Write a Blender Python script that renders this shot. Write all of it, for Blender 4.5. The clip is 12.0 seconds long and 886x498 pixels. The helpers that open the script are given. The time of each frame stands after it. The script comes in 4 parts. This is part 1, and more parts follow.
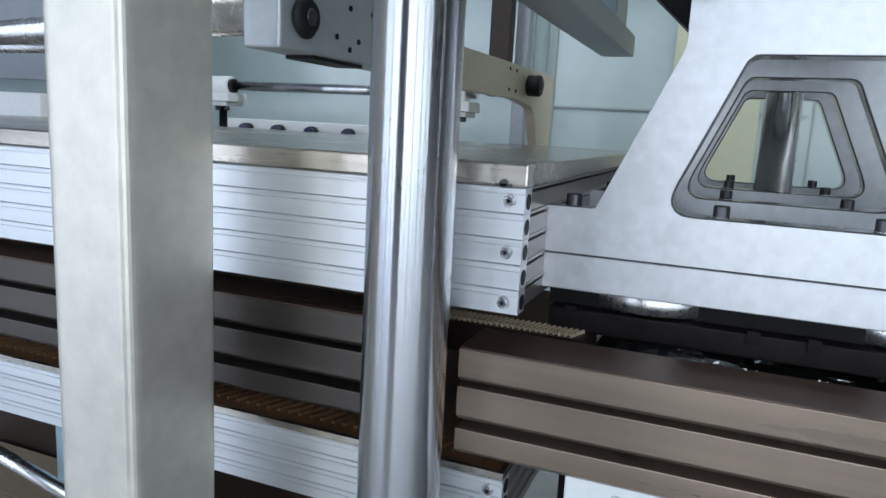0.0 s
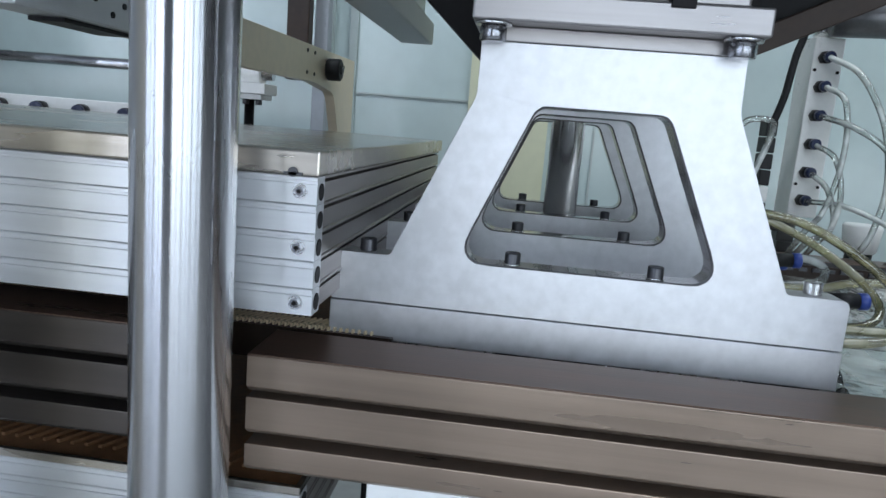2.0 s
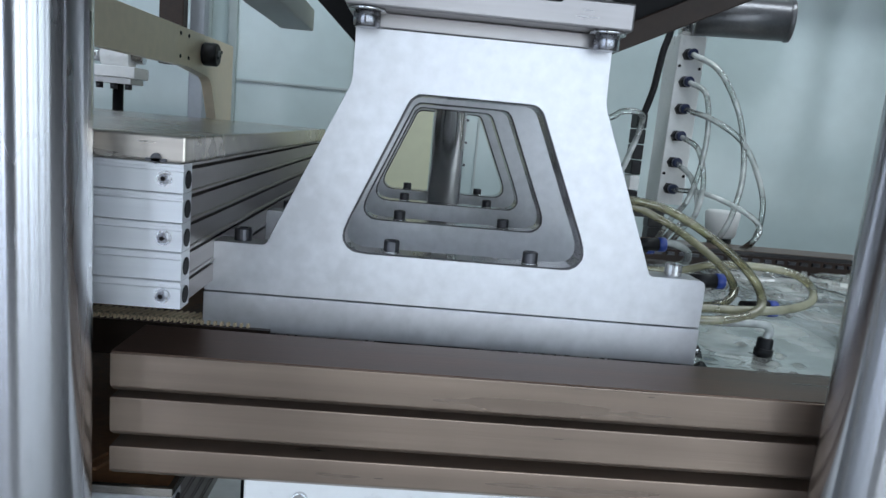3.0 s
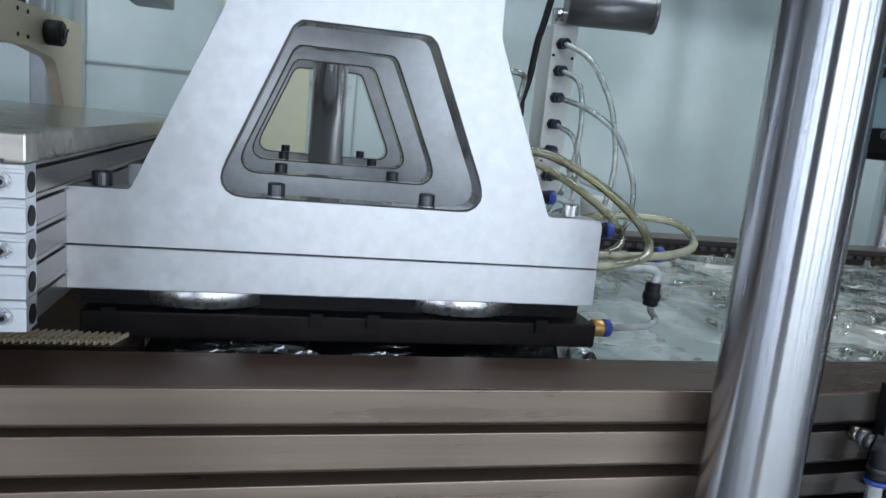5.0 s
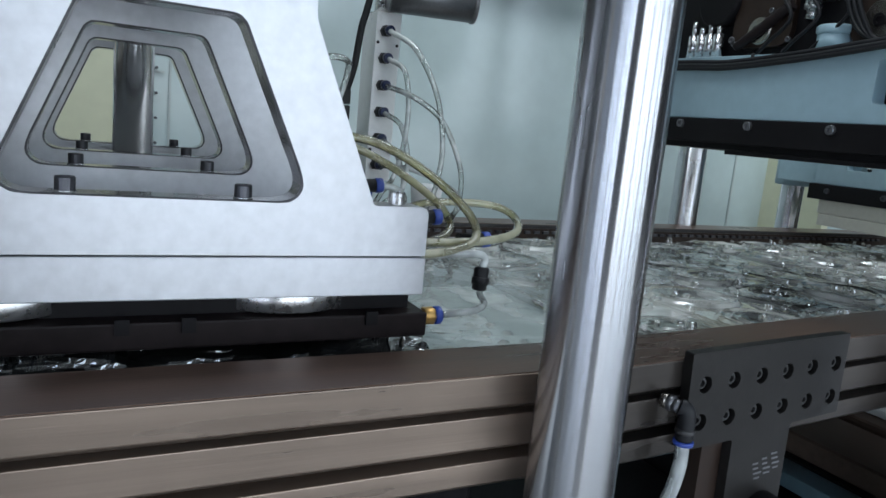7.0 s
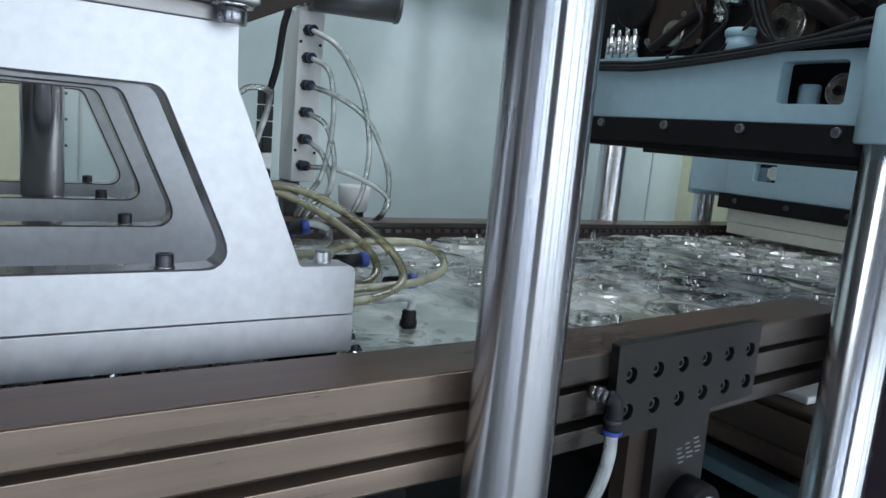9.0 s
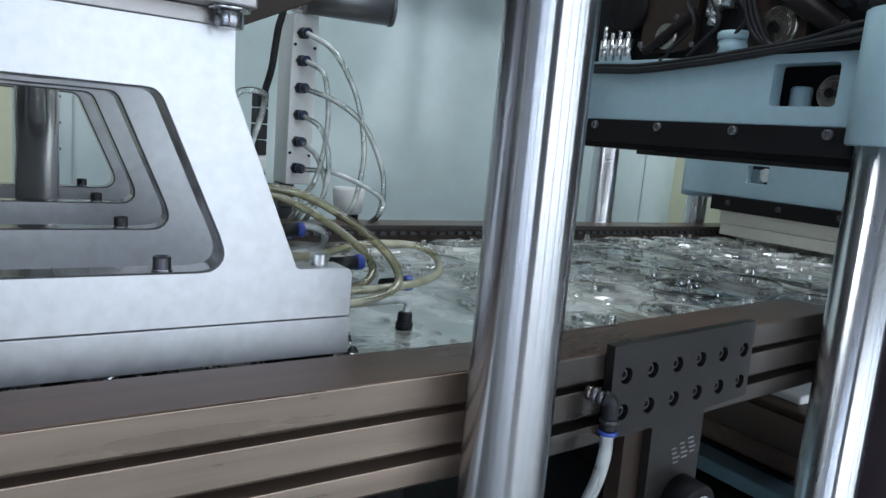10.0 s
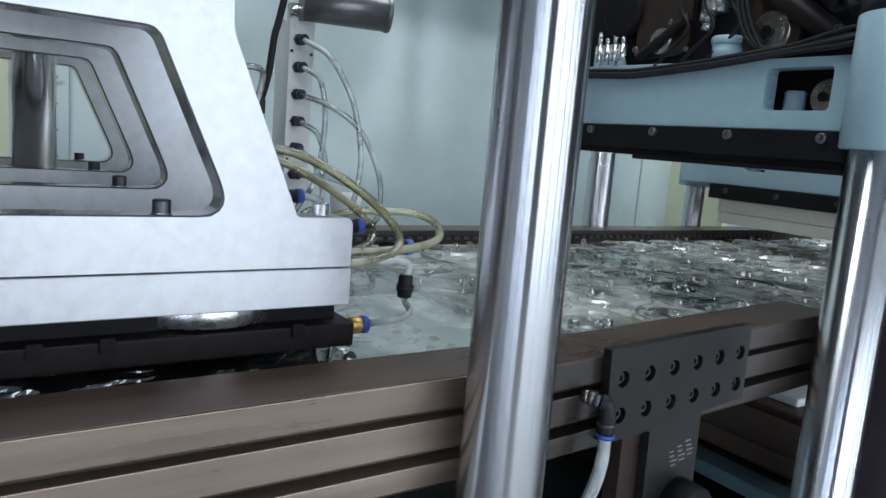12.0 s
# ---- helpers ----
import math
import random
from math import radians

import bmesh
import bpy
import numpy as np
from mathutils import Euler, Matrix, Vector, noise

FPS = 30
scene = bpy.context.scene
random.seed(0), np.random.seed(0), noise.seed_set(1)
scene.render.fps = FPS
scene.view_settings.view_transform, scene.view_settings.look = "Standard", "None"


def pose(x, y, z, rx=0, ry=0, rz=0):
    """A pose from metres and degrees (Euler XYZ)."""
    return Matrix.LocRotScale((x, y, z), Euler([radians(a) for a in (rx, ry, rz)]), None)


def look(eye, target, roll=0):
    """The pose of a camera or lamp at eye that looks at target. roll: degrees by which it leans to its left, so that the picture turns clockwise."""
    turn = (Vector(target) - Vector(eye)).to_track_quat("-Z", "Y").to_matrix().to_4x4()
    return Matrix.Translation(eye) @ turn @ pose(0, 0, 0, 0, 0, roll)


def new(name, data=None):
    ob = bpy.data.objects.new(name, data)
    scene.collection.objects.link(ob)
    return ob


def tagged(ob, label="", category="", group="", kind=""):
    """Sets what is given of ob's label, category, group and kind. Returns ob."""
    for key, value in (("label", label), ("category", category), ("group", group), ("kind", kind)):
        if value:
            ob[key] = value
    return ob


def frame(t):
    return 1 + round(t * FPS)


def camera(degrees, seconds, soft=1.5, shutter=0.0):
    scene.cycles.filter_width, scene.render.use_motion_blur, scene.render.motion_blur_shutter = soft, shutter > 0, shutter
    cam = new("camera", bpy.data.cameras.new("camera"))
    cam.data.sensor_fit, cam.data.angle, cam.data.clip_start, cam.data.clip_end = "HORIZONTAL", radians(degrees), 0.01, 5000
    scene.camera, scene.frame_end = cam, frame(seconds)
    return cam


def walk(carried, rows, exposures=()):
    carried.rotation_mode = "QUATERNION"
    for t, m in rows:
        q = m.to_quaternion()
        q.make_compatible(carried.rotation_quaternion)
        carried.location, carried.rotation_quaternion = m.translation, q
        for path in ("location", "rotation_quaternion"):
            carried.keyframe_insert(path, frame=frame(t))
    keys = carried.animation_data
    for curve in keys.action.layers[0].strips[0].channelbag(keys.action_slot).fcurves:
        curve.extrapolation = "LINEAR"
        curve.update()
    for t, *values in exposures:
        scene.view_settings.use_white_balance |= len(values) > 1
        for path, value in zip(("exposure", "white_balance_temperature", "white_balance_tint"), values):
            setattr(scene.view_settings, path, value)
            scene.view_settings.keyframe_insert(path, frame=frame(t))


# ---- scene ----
cam = camera(64.6, 12.0)
# t, eye, target, roll
PATH = [
    (0, (-0.024, -0.133, 1.156), (-0.747, 1.7, 0.811), 3.0),
    (0.5, (-0.023, -0.125, 1.157), (-0.606, 1.758, 0.814), 3.6),
    (1, (-0.022, -0.106, 1.155), (-0.479, 1.811, 0.813), 4.1),
    (1.5, (-0.024, -0.094, 1.156), (-0.356, 1.848, 0.812), 4.3),
    (2, (-0.025, -0.082, 1.154), (-0.22, 1.879, 0.811), 4.7),
    (2.5, (-0.018, -0.081, 1.154), (-0.04, 1.89, 0.813), 5.2),
    (3, (-0.011, -0.081, 1.152), (0.1, 1.887, 0.81), 5.3),
    (3.5, (-0.011, -0.077, 1.153), (0.186, 1.883, 0.808), 5.4),
    (5.5, (-0.022, -0.032, 1.159), (0.538, 1.856, 0.809), 5.5),
    (6, (-0.01, -0.024, 1.157), (0.661, 1.829, 0.813), 5.6),
    (6.5, (-0.005, -0.023, 1.156), (0.794, 1.779, 0.815), 5.7),
    (7, (-0.004, -0.026, 1.159), (0.893, 1.73, 0.819), 5.5),
    (9, (-0.008, -0.026, 1.161), (1.067, 1.629, 0.837), 5.1),
    (9.5, (-0.01, -0.027, 1.161), (1.074, 1.623, 0.842), 5.0),
    (10, (-0.012, -0.028, 1.161), (1.078, 1.619, 0.845), 5.0),
    (10.5, (-0.011, -0.028, 1.161), (1.081, 1.618, 0.849), 5.0),
    (11, (-0.011, -0.029, 1.163), (1.084, 1.617, 0.853), 4.9),
    (11.5, (-0.012, -0.029, 1.163), (1.083, 1.616, 0.856), 4.8),
    (12, (-0.014, -0.031, 1.162), (1.083, 1.614, 0.86), 4.7),
]
walk(cam, [(t, look(eye, target, roll)) for t, eye, target, roll in PATH],
     [(0.0, -0.04), (1.5, 0.06), (2.0, 0.02), (3.5, -0.12), (5.5, -0.06), (7.0, -0.14), (9.0, -0.12), (10.5, -0.02), (12.0, -0.02)])


# ---- light: a bright hall with a window wall behind the viewer, and added overhead fill ----
def set_world():
    w = bpy.data.worlds.new("hall_sky")
    w.use_nodes = True
    nt = w.node_tree
    sky = nt.nodes.new("ShaderNodeTexSky")
    sky.sky_type, sky.sun_disc = "NISHITA", False
    sky.sun_elevation, sky.sun_rotation = radians(40), radians(200)
    nt.links.new(sky.outputs[0], nt.nodes["Background"].inputs[0])
    nt.nodes["Background"].inputs[1].default_value = 0.1
    scene.world = w


def area_lamp(name, m, sx, sy, watts, colour):
    d = bpy.data.lights.new(name, "AREA")
    d.shape, d.size, d.size_y, d.energy, d.color = "RECTANGLE", sx, sy, watts, colour
    ob = new(name, d)
    ob.matrix_world = m
    return ob


set_world()
COOL = (0.71, 0.87, 1.12)
area_lamp("window_light", look((-3.0, -2.17, 1.49), (-3.0, 1.0, 1.49)), 3.6, 2.9, 104, COOL)
area_lamp("window_light", look((1.85, -2.17, 1.425), (1.85, 1.0, 1.425)), 4.5, 2.45, 108, (0.76, 0.90, 1.05))
# Fill lamp added overhead to lift the back wall and film; no fixture seen
area_lamp("overhead_fill", look((1.0, 0.8, 3.1), (1.0, 0.81, 0)), 4.2, 0.5, 62, (0.84, 0.94, 1.02))


# ---- materials ----
def material(name, colour, metal=0.0, rough=0.5, vary=0.08, scale=30.0, bump=0.0, bump_scale=200.0, stretch=(1, 1, 1), rough_vary=0.1, coat=0.0, spec=0.5):
    """Noise at two scales on colour and roughness, with fine relief."""
    m = bpy.data.materials.new(name)
    m.use_nodes = True
    nt = m.node_tree
    b = nt.nodes["Principled BSDF"]
    b.inputs["Metallic"].default_value = metal
    b.inputs["Coat Weight"].default_value = coat
    b.inputs["Specular IOR Level"].default_value = spec
    tc, mp = nt.nodes.new("ShaderNodeTexCoord"), nt.nodes.new("ShaderNodeMapping")
    mp.inputs["Scale"].default_value = stretch
    nt.links.new(tc.outputs["Object"], mp.inputs[0])
    big, small = nt.nodes.new("ShaderNodeTexNoise"), nt.nodes.new("ShaderNodeTexNoise")
    big.inputs["Scale"].default_value, big.inputs["Detail"].default_value = scale * 0.3, 4
    small.inputs["Scale"].default_value, small.inputs["Detail"].default_value = scale * 5, 3
    nt.links.new(tc.outputs["Object"], big.inputs["Vector"])
    nt.links.new(mp.outputs[0], small.inputs["Vector"])
    mean = nt.nodes.new("ShaderNodeMath")
    mean.operation = "MULTIPLY_ADD"
    mean.inputs[1].default_value = 0.4
    nt.links.new(small.outputs["Fac"], mean.inputs[0])
    half = nt.nodes.new("ShaderNodeMath")
    half.operation, half.inputs[1].default_value = "MULTIPLY", 0.6
    nt.links.new(big.outputs["Fac"], half.inputs[0])
    nt.links.new(half.outputs[0], mean.inputs[2])
    ramp = nt.nodes.new("ShaderNodeMapRange")
    ramp.inputs[1].default_value, ramp.inputs[2].default_value = 0.3, 0.7
    ramp.inputs[3].default_value, ramp.inputs[4].default_value = 1 - vary * 1.6, 1 + vary
    nt.links.new(mean.outputs[0], ramp.inputs[0])
    mul = nt.nodes.new("ShaderNodeVectorMath")
    mul.operation = "SCALE"
    mul.inputs[0].default_value = colour
    nt.links.new(ramp.outputs[0], mul.inputs["Scale"])
    nt.links.new(mul.outputs[0], b.inputs["Base Color"])
    rr = nt.nodes.new("ShaderNodeMapRange")
    rr.inputs[1].default_value, rr.inputs[2].default_value = 0.3, 0.7
    rr.inputs[3].default_value, rr.inputs[4].default_value = max(0.02, rough - rough_vary), rough + rough_vary
    nt.links.new(mean.outputs[0], rr.inputs[0])
    nt.links.new(rr.outputs[0], b.inputs["Roughness"])
    if bump:
        n = nt.nodes.new("ShaderNodeTexNoise")
        n.inputs["Scale"].default_value = bump_scale
        nt.links.new(mp.outputs[0], n.inputs["Vector"])
        bp = nt.nodes.new("ShaderNodeBump")
        bp.inputs["Strength"].default_value, bp.inputs["Distance"].default_value = bump, 0.001
        nt.links.new(n.outputs["Fac"], bp.inputs["Height"])
        nt.links.new(bp.outputs[0], b.inputs["Normal"])
    return m


def clear_plastic(name, tint, gloss, veil, rough=0.06, bump=0.4, bump_scale=60):
    """Thin clear sheet or hose wall: light goes through, with gloss and a faint milky veil."""
    m = bpy.data.materials.new(name)
    m.use_nodes = True
    nt = m.node_tree
    out = nt.nodes["Material Output"]
    nt.nodes.remove(nt.nodes["Principled BSDF"])
    tr, gl, df = (nt.nodes.new("ShaderNodeBsdf" + k) for k in ("Transparent", "Glossy", "Diffuse"))
    tr.inputs[0].default_value = (*tint, 1)
    df.inputs[0].default_value = (*tint, 1)
    gl.inputs["Roughness"].default_value = rough
    tc, n, bp = nt.nodes.new("ShaderNodeTexCoord"), nt.nodes.new("ShaderNodeTexNoise"), nt.nodes.new("ShaderNodeBump")
    n.inputs["Scale"].default_value, n.inputs["Detail"].default_value = bump_scale, 3
    bp.inputs["Strength"].default_value, bp.inputs["Distance"].default_value = bump, 0.004
    nt.links.new(tc.outputs["Object"], n.inputs["Vector"])
    nt.links.new(n.outputs["Fac"], bp.inputs["Height"])
    nt.links.new(bp.outputs[0], gl.inputs["Normal"])
    fr = nt.nodes.new("ShaderNodeFresnel")
    fr.inputs[0].default_value = 1.5
    nt.links.new(bp.outputs[0], fr.inputs["Normal"])
    ga = nt.nodes.new("ShaderNodeMath")
    ga.operation, ga.inputs[1].default_value, ga.inputs[2].default_value = "MULTIPLY_ADD", 1.0, gloss
    ga.use_clamp = True
    nt.links.new(fr.outputs[0], ga.inputs[0])
    m1, m2 = nt.nodes.new("ShaderNodeMixShader"), nt.nodes.new("ShaderNodeMixShader")
    pn, pr = nt.nodes.new("ShaderNodeTexNoise"), nt.nodes.new("ShaderNodeMapRange")
    pn.inputs["Scale"].default_value, pn.inputs["Detail"].default_value = 11, 3
    nt.links.new(tc.outputs["Object"], pn.inputs["Vector"])
    pr.inputs[1].default_value, pr.inputs[2].default_value = 0.38, 0.64
    pr.inputs[3].default_value, pr.inputs[4].default_value = veil * 0.15, veil * 1.9
    nt.links.new(pn.outputs["Fac"], pr.inputs[0])
    nt.links.new(pr.outputs[0], m1.inputs[0])
    nt.links.new(tr.outputs[0], m1.inputs[1])
    nt.links.new(df.outputs[0], m1.inputs[2])
    nt.links.new(ga.outputs[0], m2.inputs[0])
    nt.links.new(m1.outputs[0], m2.inputs[1])
    nt.links.new(gl.outputs[0], m2.inputs[2])
    nt.links.new(m2.outputs[0], out.inputs[0])
    return m


ALU = material("milled_aluminium", (0.645, 0.645, 0.665), 0.60, 0.40, 0.13, 15, 0.03, 400, (1, 1, 1), 0.09)
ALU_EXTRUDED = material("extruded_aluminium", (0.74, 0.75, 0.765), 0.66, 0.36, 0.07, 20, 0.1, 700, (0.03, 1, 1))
# Heat tint, plus the dark tool's reflection put into the colour
ALU_TINTED = material("heat_tinted_aluminium_dark_reflection", (0.36, 0.325, 0.31), 0.75, 0.34, 0.22, 12, 0.1, 700, (1, 0.03, 1))
STAINLESS = material("stainless_sheet", (0.53, 0.485, 0.43), 0.95, 0.24, 0.36, 12, 0.1, 300, (0.1, 1, 1))
CHROME = material("hard_chrome", (0.66, 0.66, 0.68), 1.0, 0.27, 0.05, 10, 0.05, 150, (1, 1, 0.003), 0.03)


def ground_lengthwise(m):
    """Fine grinding round the shaft spreads the gloss along its length."""
    nt = m.node_tree
    b, tg = nt.nodes["Principled BSDF"], nt.nodes.new("ShaderNodeTangent")
    tg.direction_type, tg.axis = "RADIAL", "Z"
    b.inputs["Anisotropic"].default_value, b.inputs["Anisotropic Rotation"].default_value = 1.0, 0.25
    nt.links.new(tg.outputs[0], b.inputs["Tangent"])


ground_lengthwise(CHROME)
SHAFT_CHROME = material("polished_chrome", (0.88, 0.88, 0.88), 1.0, 0.15, 0.02, 10, 0.05, 150, (1, 1, 0.003), 0.02)
ground_lengthwise(SHAFT_CHROME)
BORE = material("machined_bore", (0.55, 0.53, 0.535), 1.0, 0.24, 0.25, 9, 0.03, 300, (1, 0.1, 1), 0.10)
# Chamfer colour darkened in place of the dim surroundings it reflects
CHAMFER = material("chamfer_dark_reflection", (0.17, 0.165, 0.17), 0.5, 0.5, 0.2, 30)
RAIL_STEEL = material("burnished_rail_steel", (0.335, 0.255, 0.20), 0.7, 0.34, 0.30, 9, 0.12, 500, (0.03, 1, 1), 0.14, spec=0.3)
# Rail top face, a darker brown than the bars
RAIL_TOP = material("dark_rail_top", (0.175, 0.112, 0.085), 0.55, 0.33, 0.3, 9, 0.1, 400, (0.05, 1, 1), 0.1, spec=0.1)
BRACKET_STEEL = material("grey_burnished_plate", (0.042, 0.039, 0.037), 0.7, 0.36, 0.16, 20, 0.08, 300)
DARK_STEEL = material("blackened_steel", (0.060, 0.058, 0.058), 0.5, 0.42, 0.15, 25, 0.1, 300)
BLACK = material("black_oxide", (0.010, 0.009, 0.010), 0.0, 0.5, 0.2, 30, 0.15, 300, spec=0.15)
BLACK_RUBBER = material("black_rubber", (0.014, 0.014, 0.016), 0.0, 0.5, 0.2, 30, spec=0.3)
BOLT = material("dark_bolt_steel", (0.10, 0.10, 0.11), 0.85, 0.35, 0.12, 30)
HEX = material("worn_hexagon_steel", (0.34, 0.34, 0.36), 0.95, 0.22, 0.2, 40)
HEAD_STEEL = material("ground_head_plate", (0.335, 0.315, 0.315), 0.75, 0.34, 0.18, 14, 0.05, 300, (0.05, 1, 1))
ZINC = material("zinc_plated", (0.70, 0.70, 0.70), 0.95, 0.26, 0.08, 20, 0, 200, (1, 1, 1), 0.05)
POST_PAINT = material("satin_stainless_tube", (0.78, 0.725, 0.63), 0.55, 0.40, 0.12, 9, 0.06, 150, (1, 1, 1), 0.08)
# Ledge paint with the shade of the press above mixed into its colour
SHADED_TEAL = material("shaded_teal_paint", (0.085, 0.14, 0.165), 0.0, 0.4, 0.12, 10, 0.1, 150)
BLUE_PAINT = material("pale_blue_machine_paint", (0.34, 0.475, 0.53), 0.0, 0.34, 0.07, 10, 0.1, 150)
PANEL = material("pale_green_panel_paint", (0.54, 0.64, 0.635), 0.0, 0.20, 0.06, 3, 0.5, 5, (1, 1, 1), 0.05, 0.0, 0.9)
PANEL_TRIM = material("panel_trim_paint", (0.44, 0.50, 0.49), 0.0, 0.35, 0.06, 6)
OLIVE = material("olive_cream_panel", (0.68, 0.68, 0.49), 0.0, 0.4, 0.06, 5)
CREAM = material("cream_painted_bar", (0.68, 0.58, 0.43), 0.05, 0.4, 0.08, 12)
MARKING = material("pale_marking_ink", (0.17, 0.17, 0.175), 0.0, 0.5, 0.3, 60)
GREY_PAINT = material("grey_bracket_paint", (0.36, 0.38, 0.41), 0.2, 0.38, 0.07, 12)
END_GREY = material("light_grey_anodised", (0.52, 0.535, 0.55), 0.35, 0.36, 0.07, 12)
# Rail steel again, with dim light and dark reflections put into its colour
SHADED_RAIL = material("shaded_rail_steel", (0.105, 0.090, 0.080), 0.7, 0.36, 0.30, 9, 0.12, 500, (0.03, 1, 1), 0.14, spec=0.3)
WHITE = material("white_plastic", (0.84, 0.84, 0.83), 0.0, 0.35, 0.05, 15)
BEIGE_PLATE = material("beige_tool_plate", (0.56, 0.54, 0.47), 0.1, 0.45, 0.08, 14)
CLAMP = material("turned_clamp_disc", (0.78, 0.77, 0.77), 0.95, 0.30, 0.2, 30)
MOULD = material("oil_stained_mould", (0.016, 0.011, 0.011), 0.0, 0.45, 0.35, 16, 0.1, 120, spec=0.18)
BROWN = material("oiled_brown_guard", (0.038, 0.024, 0.018), 0.1, 0.45, 0.25, 12, spec=0.3)
CHAIN = material("brass_brown_chain", (0.92, 0.74, 0.50), 0.2, 0.3, 0.2, 60)
RUST_TRAY = material("heat_browned_tray", (0.34, 0.185, 0.095), 0.4, 0.45, 0.3, 20)
BRASS = material("brass", (0.66, 0.40, 0.13), 0.7, 0.42, 0.1, 60)
NAVY = material("dark_blue_release_ring", (0.022, 0.030, 0.075), 0.0, 0.3, 0.08, 60)
SILENCER = material("grey_silencer_metal", (0.20, 0.20, 0.21), 0.75, 0.36, 0.12, 30)
BLUE_RING = material("blue_release_ring", (0.035, 0.075, 0.36), 0.0, 0.35, 0.08, 60)
GUARD_BROWN = material("brown_guard_paint", (0.10, 0.070, 0.054), 0.0, 0.45, 0.2, 12, 0.1, 100, spec=0.25)
CARDBOARD = material("cardboard", (0.42, 0.33, 0.22), 0.0, 0.75, 0.12, 15)
PLUM = material("plum_machine_body", (0.05, 0.034, 0.042), 0.1, 0.4, 0.12, 10)
CONCRETE = material("hall_floor", (0.52, 0.51, 0.50), 0.0, 0.12, 0.12, 4, 0.05, 20, (1, 1, 1), 0.05, 0.8)
HALL_WALL = material("hall_wall_plaster", (0.24, 0.24, 0.25), 0.0, 0.7, 0.06, 3, 0.1, 60)
HALL_PALE = material("hall_wall_pale_reflector", (0.60, 0.61, 0.62), 0.0, 0.6, 0.06, 3, 0.1, 60)
HALL_DARK = material("hall_window_frame", (0.07, 0.072, 0.08), 0.1, 0.5, 0.1, 10)
# This sheet's veil also paints the haze of the wall mirrored in it
FILM = clear_plastic("clear_formed_film", (0.93, 0.935, 0.88), 0.20, 0.36, 0.04, 0.04, 16)
FILM_GLOSS = clear_plastic("clear_film_gloss", (0.95, 0.95, 0.91), 0.24, 0.16, 0.06, 0.05, 40)
FILM_BARE = clear_plastic("clear_unformed_film", (0.90, 0.92, 0.92), 0.20, 0.02, 0.03, 0.05, 20)
HOSE = clear_plastic("clear_hose", (0.88, 0.91, 0.89), 0.06, 0.38, 0.16, 0.05, 60)
HOSE_YELLOW = clear_plastic("yellowed_hose", (0.72, 0.69, 0.48), 0.07, 0.27, 0.16, 0.05, 60)


# ---- mesh helpers ----
def box(x0, x1, y0, y1, z0, z1):
    bm = bmesh.new()
    bmesh.ops.create_cube(bm, size=1.0)
    for v in bm.verts:
        v.co = ((x0, x1)[v.co.x > 0], (y0, y1)[v.co.y > 0], (z0, z1)[v.co.z > 0])
    return bm


def rod(p0, p1, r0, r1=None, seg=24, rim=0.0):
    """A round bar from p0 to p1, with broken edges where rim is given."""
    p0, p1 = Vector(p0), Vector(p1)
    d = p1 - p0
    rings = [(0, r0), (d.length, r0 if r1 is None else r1)]
    if rim:
        rings = [(0, r0 - rim), (rim, r0), (d.length - rim, rings[1][1]), (d.length, rings[1][1] - rim)]
    turn = d.to_track_quat("Z", "Y").to_matrix().to_4x4()
    bm = bmesh.new()
    loops = [[bm.verts.new((r * math.cos(k * math.tau / seg), r * math.sin(k * math.tau / seg), h)) for k in range(seg)] for h, r in rings]
    for a, b in zip(loops, loops[1:]):
        for k in range(seg):
            bm.faces.new((a[k], a[(k + 1) % seg], b[(k + 1) % seg], b[k])).smooth = True
    bm.faces.new(loops[0][::-1])
    bm.faces.new(loops[-1])
    bmesh.ops.transform(bm, matrix=Matrix.Translation(p0) @ turn, verts=bm.verts)
    return bm


def merge(*bms):
    out = bmesh.new()
    me = bpy.data.meshes.new("tmp")
    for b in bms:
        b.to_mesh(me)
        out.from_mesh(me)
        b.free()
    bpy.data.meshes.remove(me)
    return out


def prism(outline, depth, place, holes=()):
    """A plate from a 2D outline with holes; place(u, v, d) gives the point at depth d."""
    bm = bmesh.new()
    edges = []
    for loop in (outline, *holes):
        vs = [bm.verts.new((u, v, 0)) for u, v in loop]
        edges += [bm.edges.new((vs[k], vs[(k + 1) % len(vs)])) for k in range(len(vs))]
    bmesh.ops.triangle_fill(bm, edges=edges, use_beauty=True)
    ext = bmesh.ops.extrude_face_region(bm, geom=bm.faces[:])
    bmesh.ops.translate(bm, verts=[g for g in ext["geom"] if isinstance(g, bmesh.types.BMVert)], vec=(0, 0, depth))
    for v in bm.verts:
        v.co = place(*v.co)
    bmesh.ops.recalc_face_normals(bm, faces=bm.faces)
    return bm


def rounded(points, steps=5):
    """Round the corners of a polygon: points are (u, v, radius)."""
    out = []
    n = len(points)
    for k in range(n):
        p, a, b = (Vector(points[j][:2]) for j in (k, k - 1, (k + 1) % n))
        r = points[k][2]
        if r <= 0:
            out.append(tuple(p))
            continue
        da, db = (a - p).normalized(), (b - p).normalized()
        half = da.angle(db) / 2
        cut = min(r / math.tan(half), (a - p).length * 0.49, (b - p).length * 0.49)
        q0, q1 = p + da * cut, p + db * cut
        for s in range(steps + 1):
            t = s / steps
            out.append(tuple(q0 * (1 - t) ** 2 + p * (2 * t * (1 - t)) + q1 * t * t))
    return out


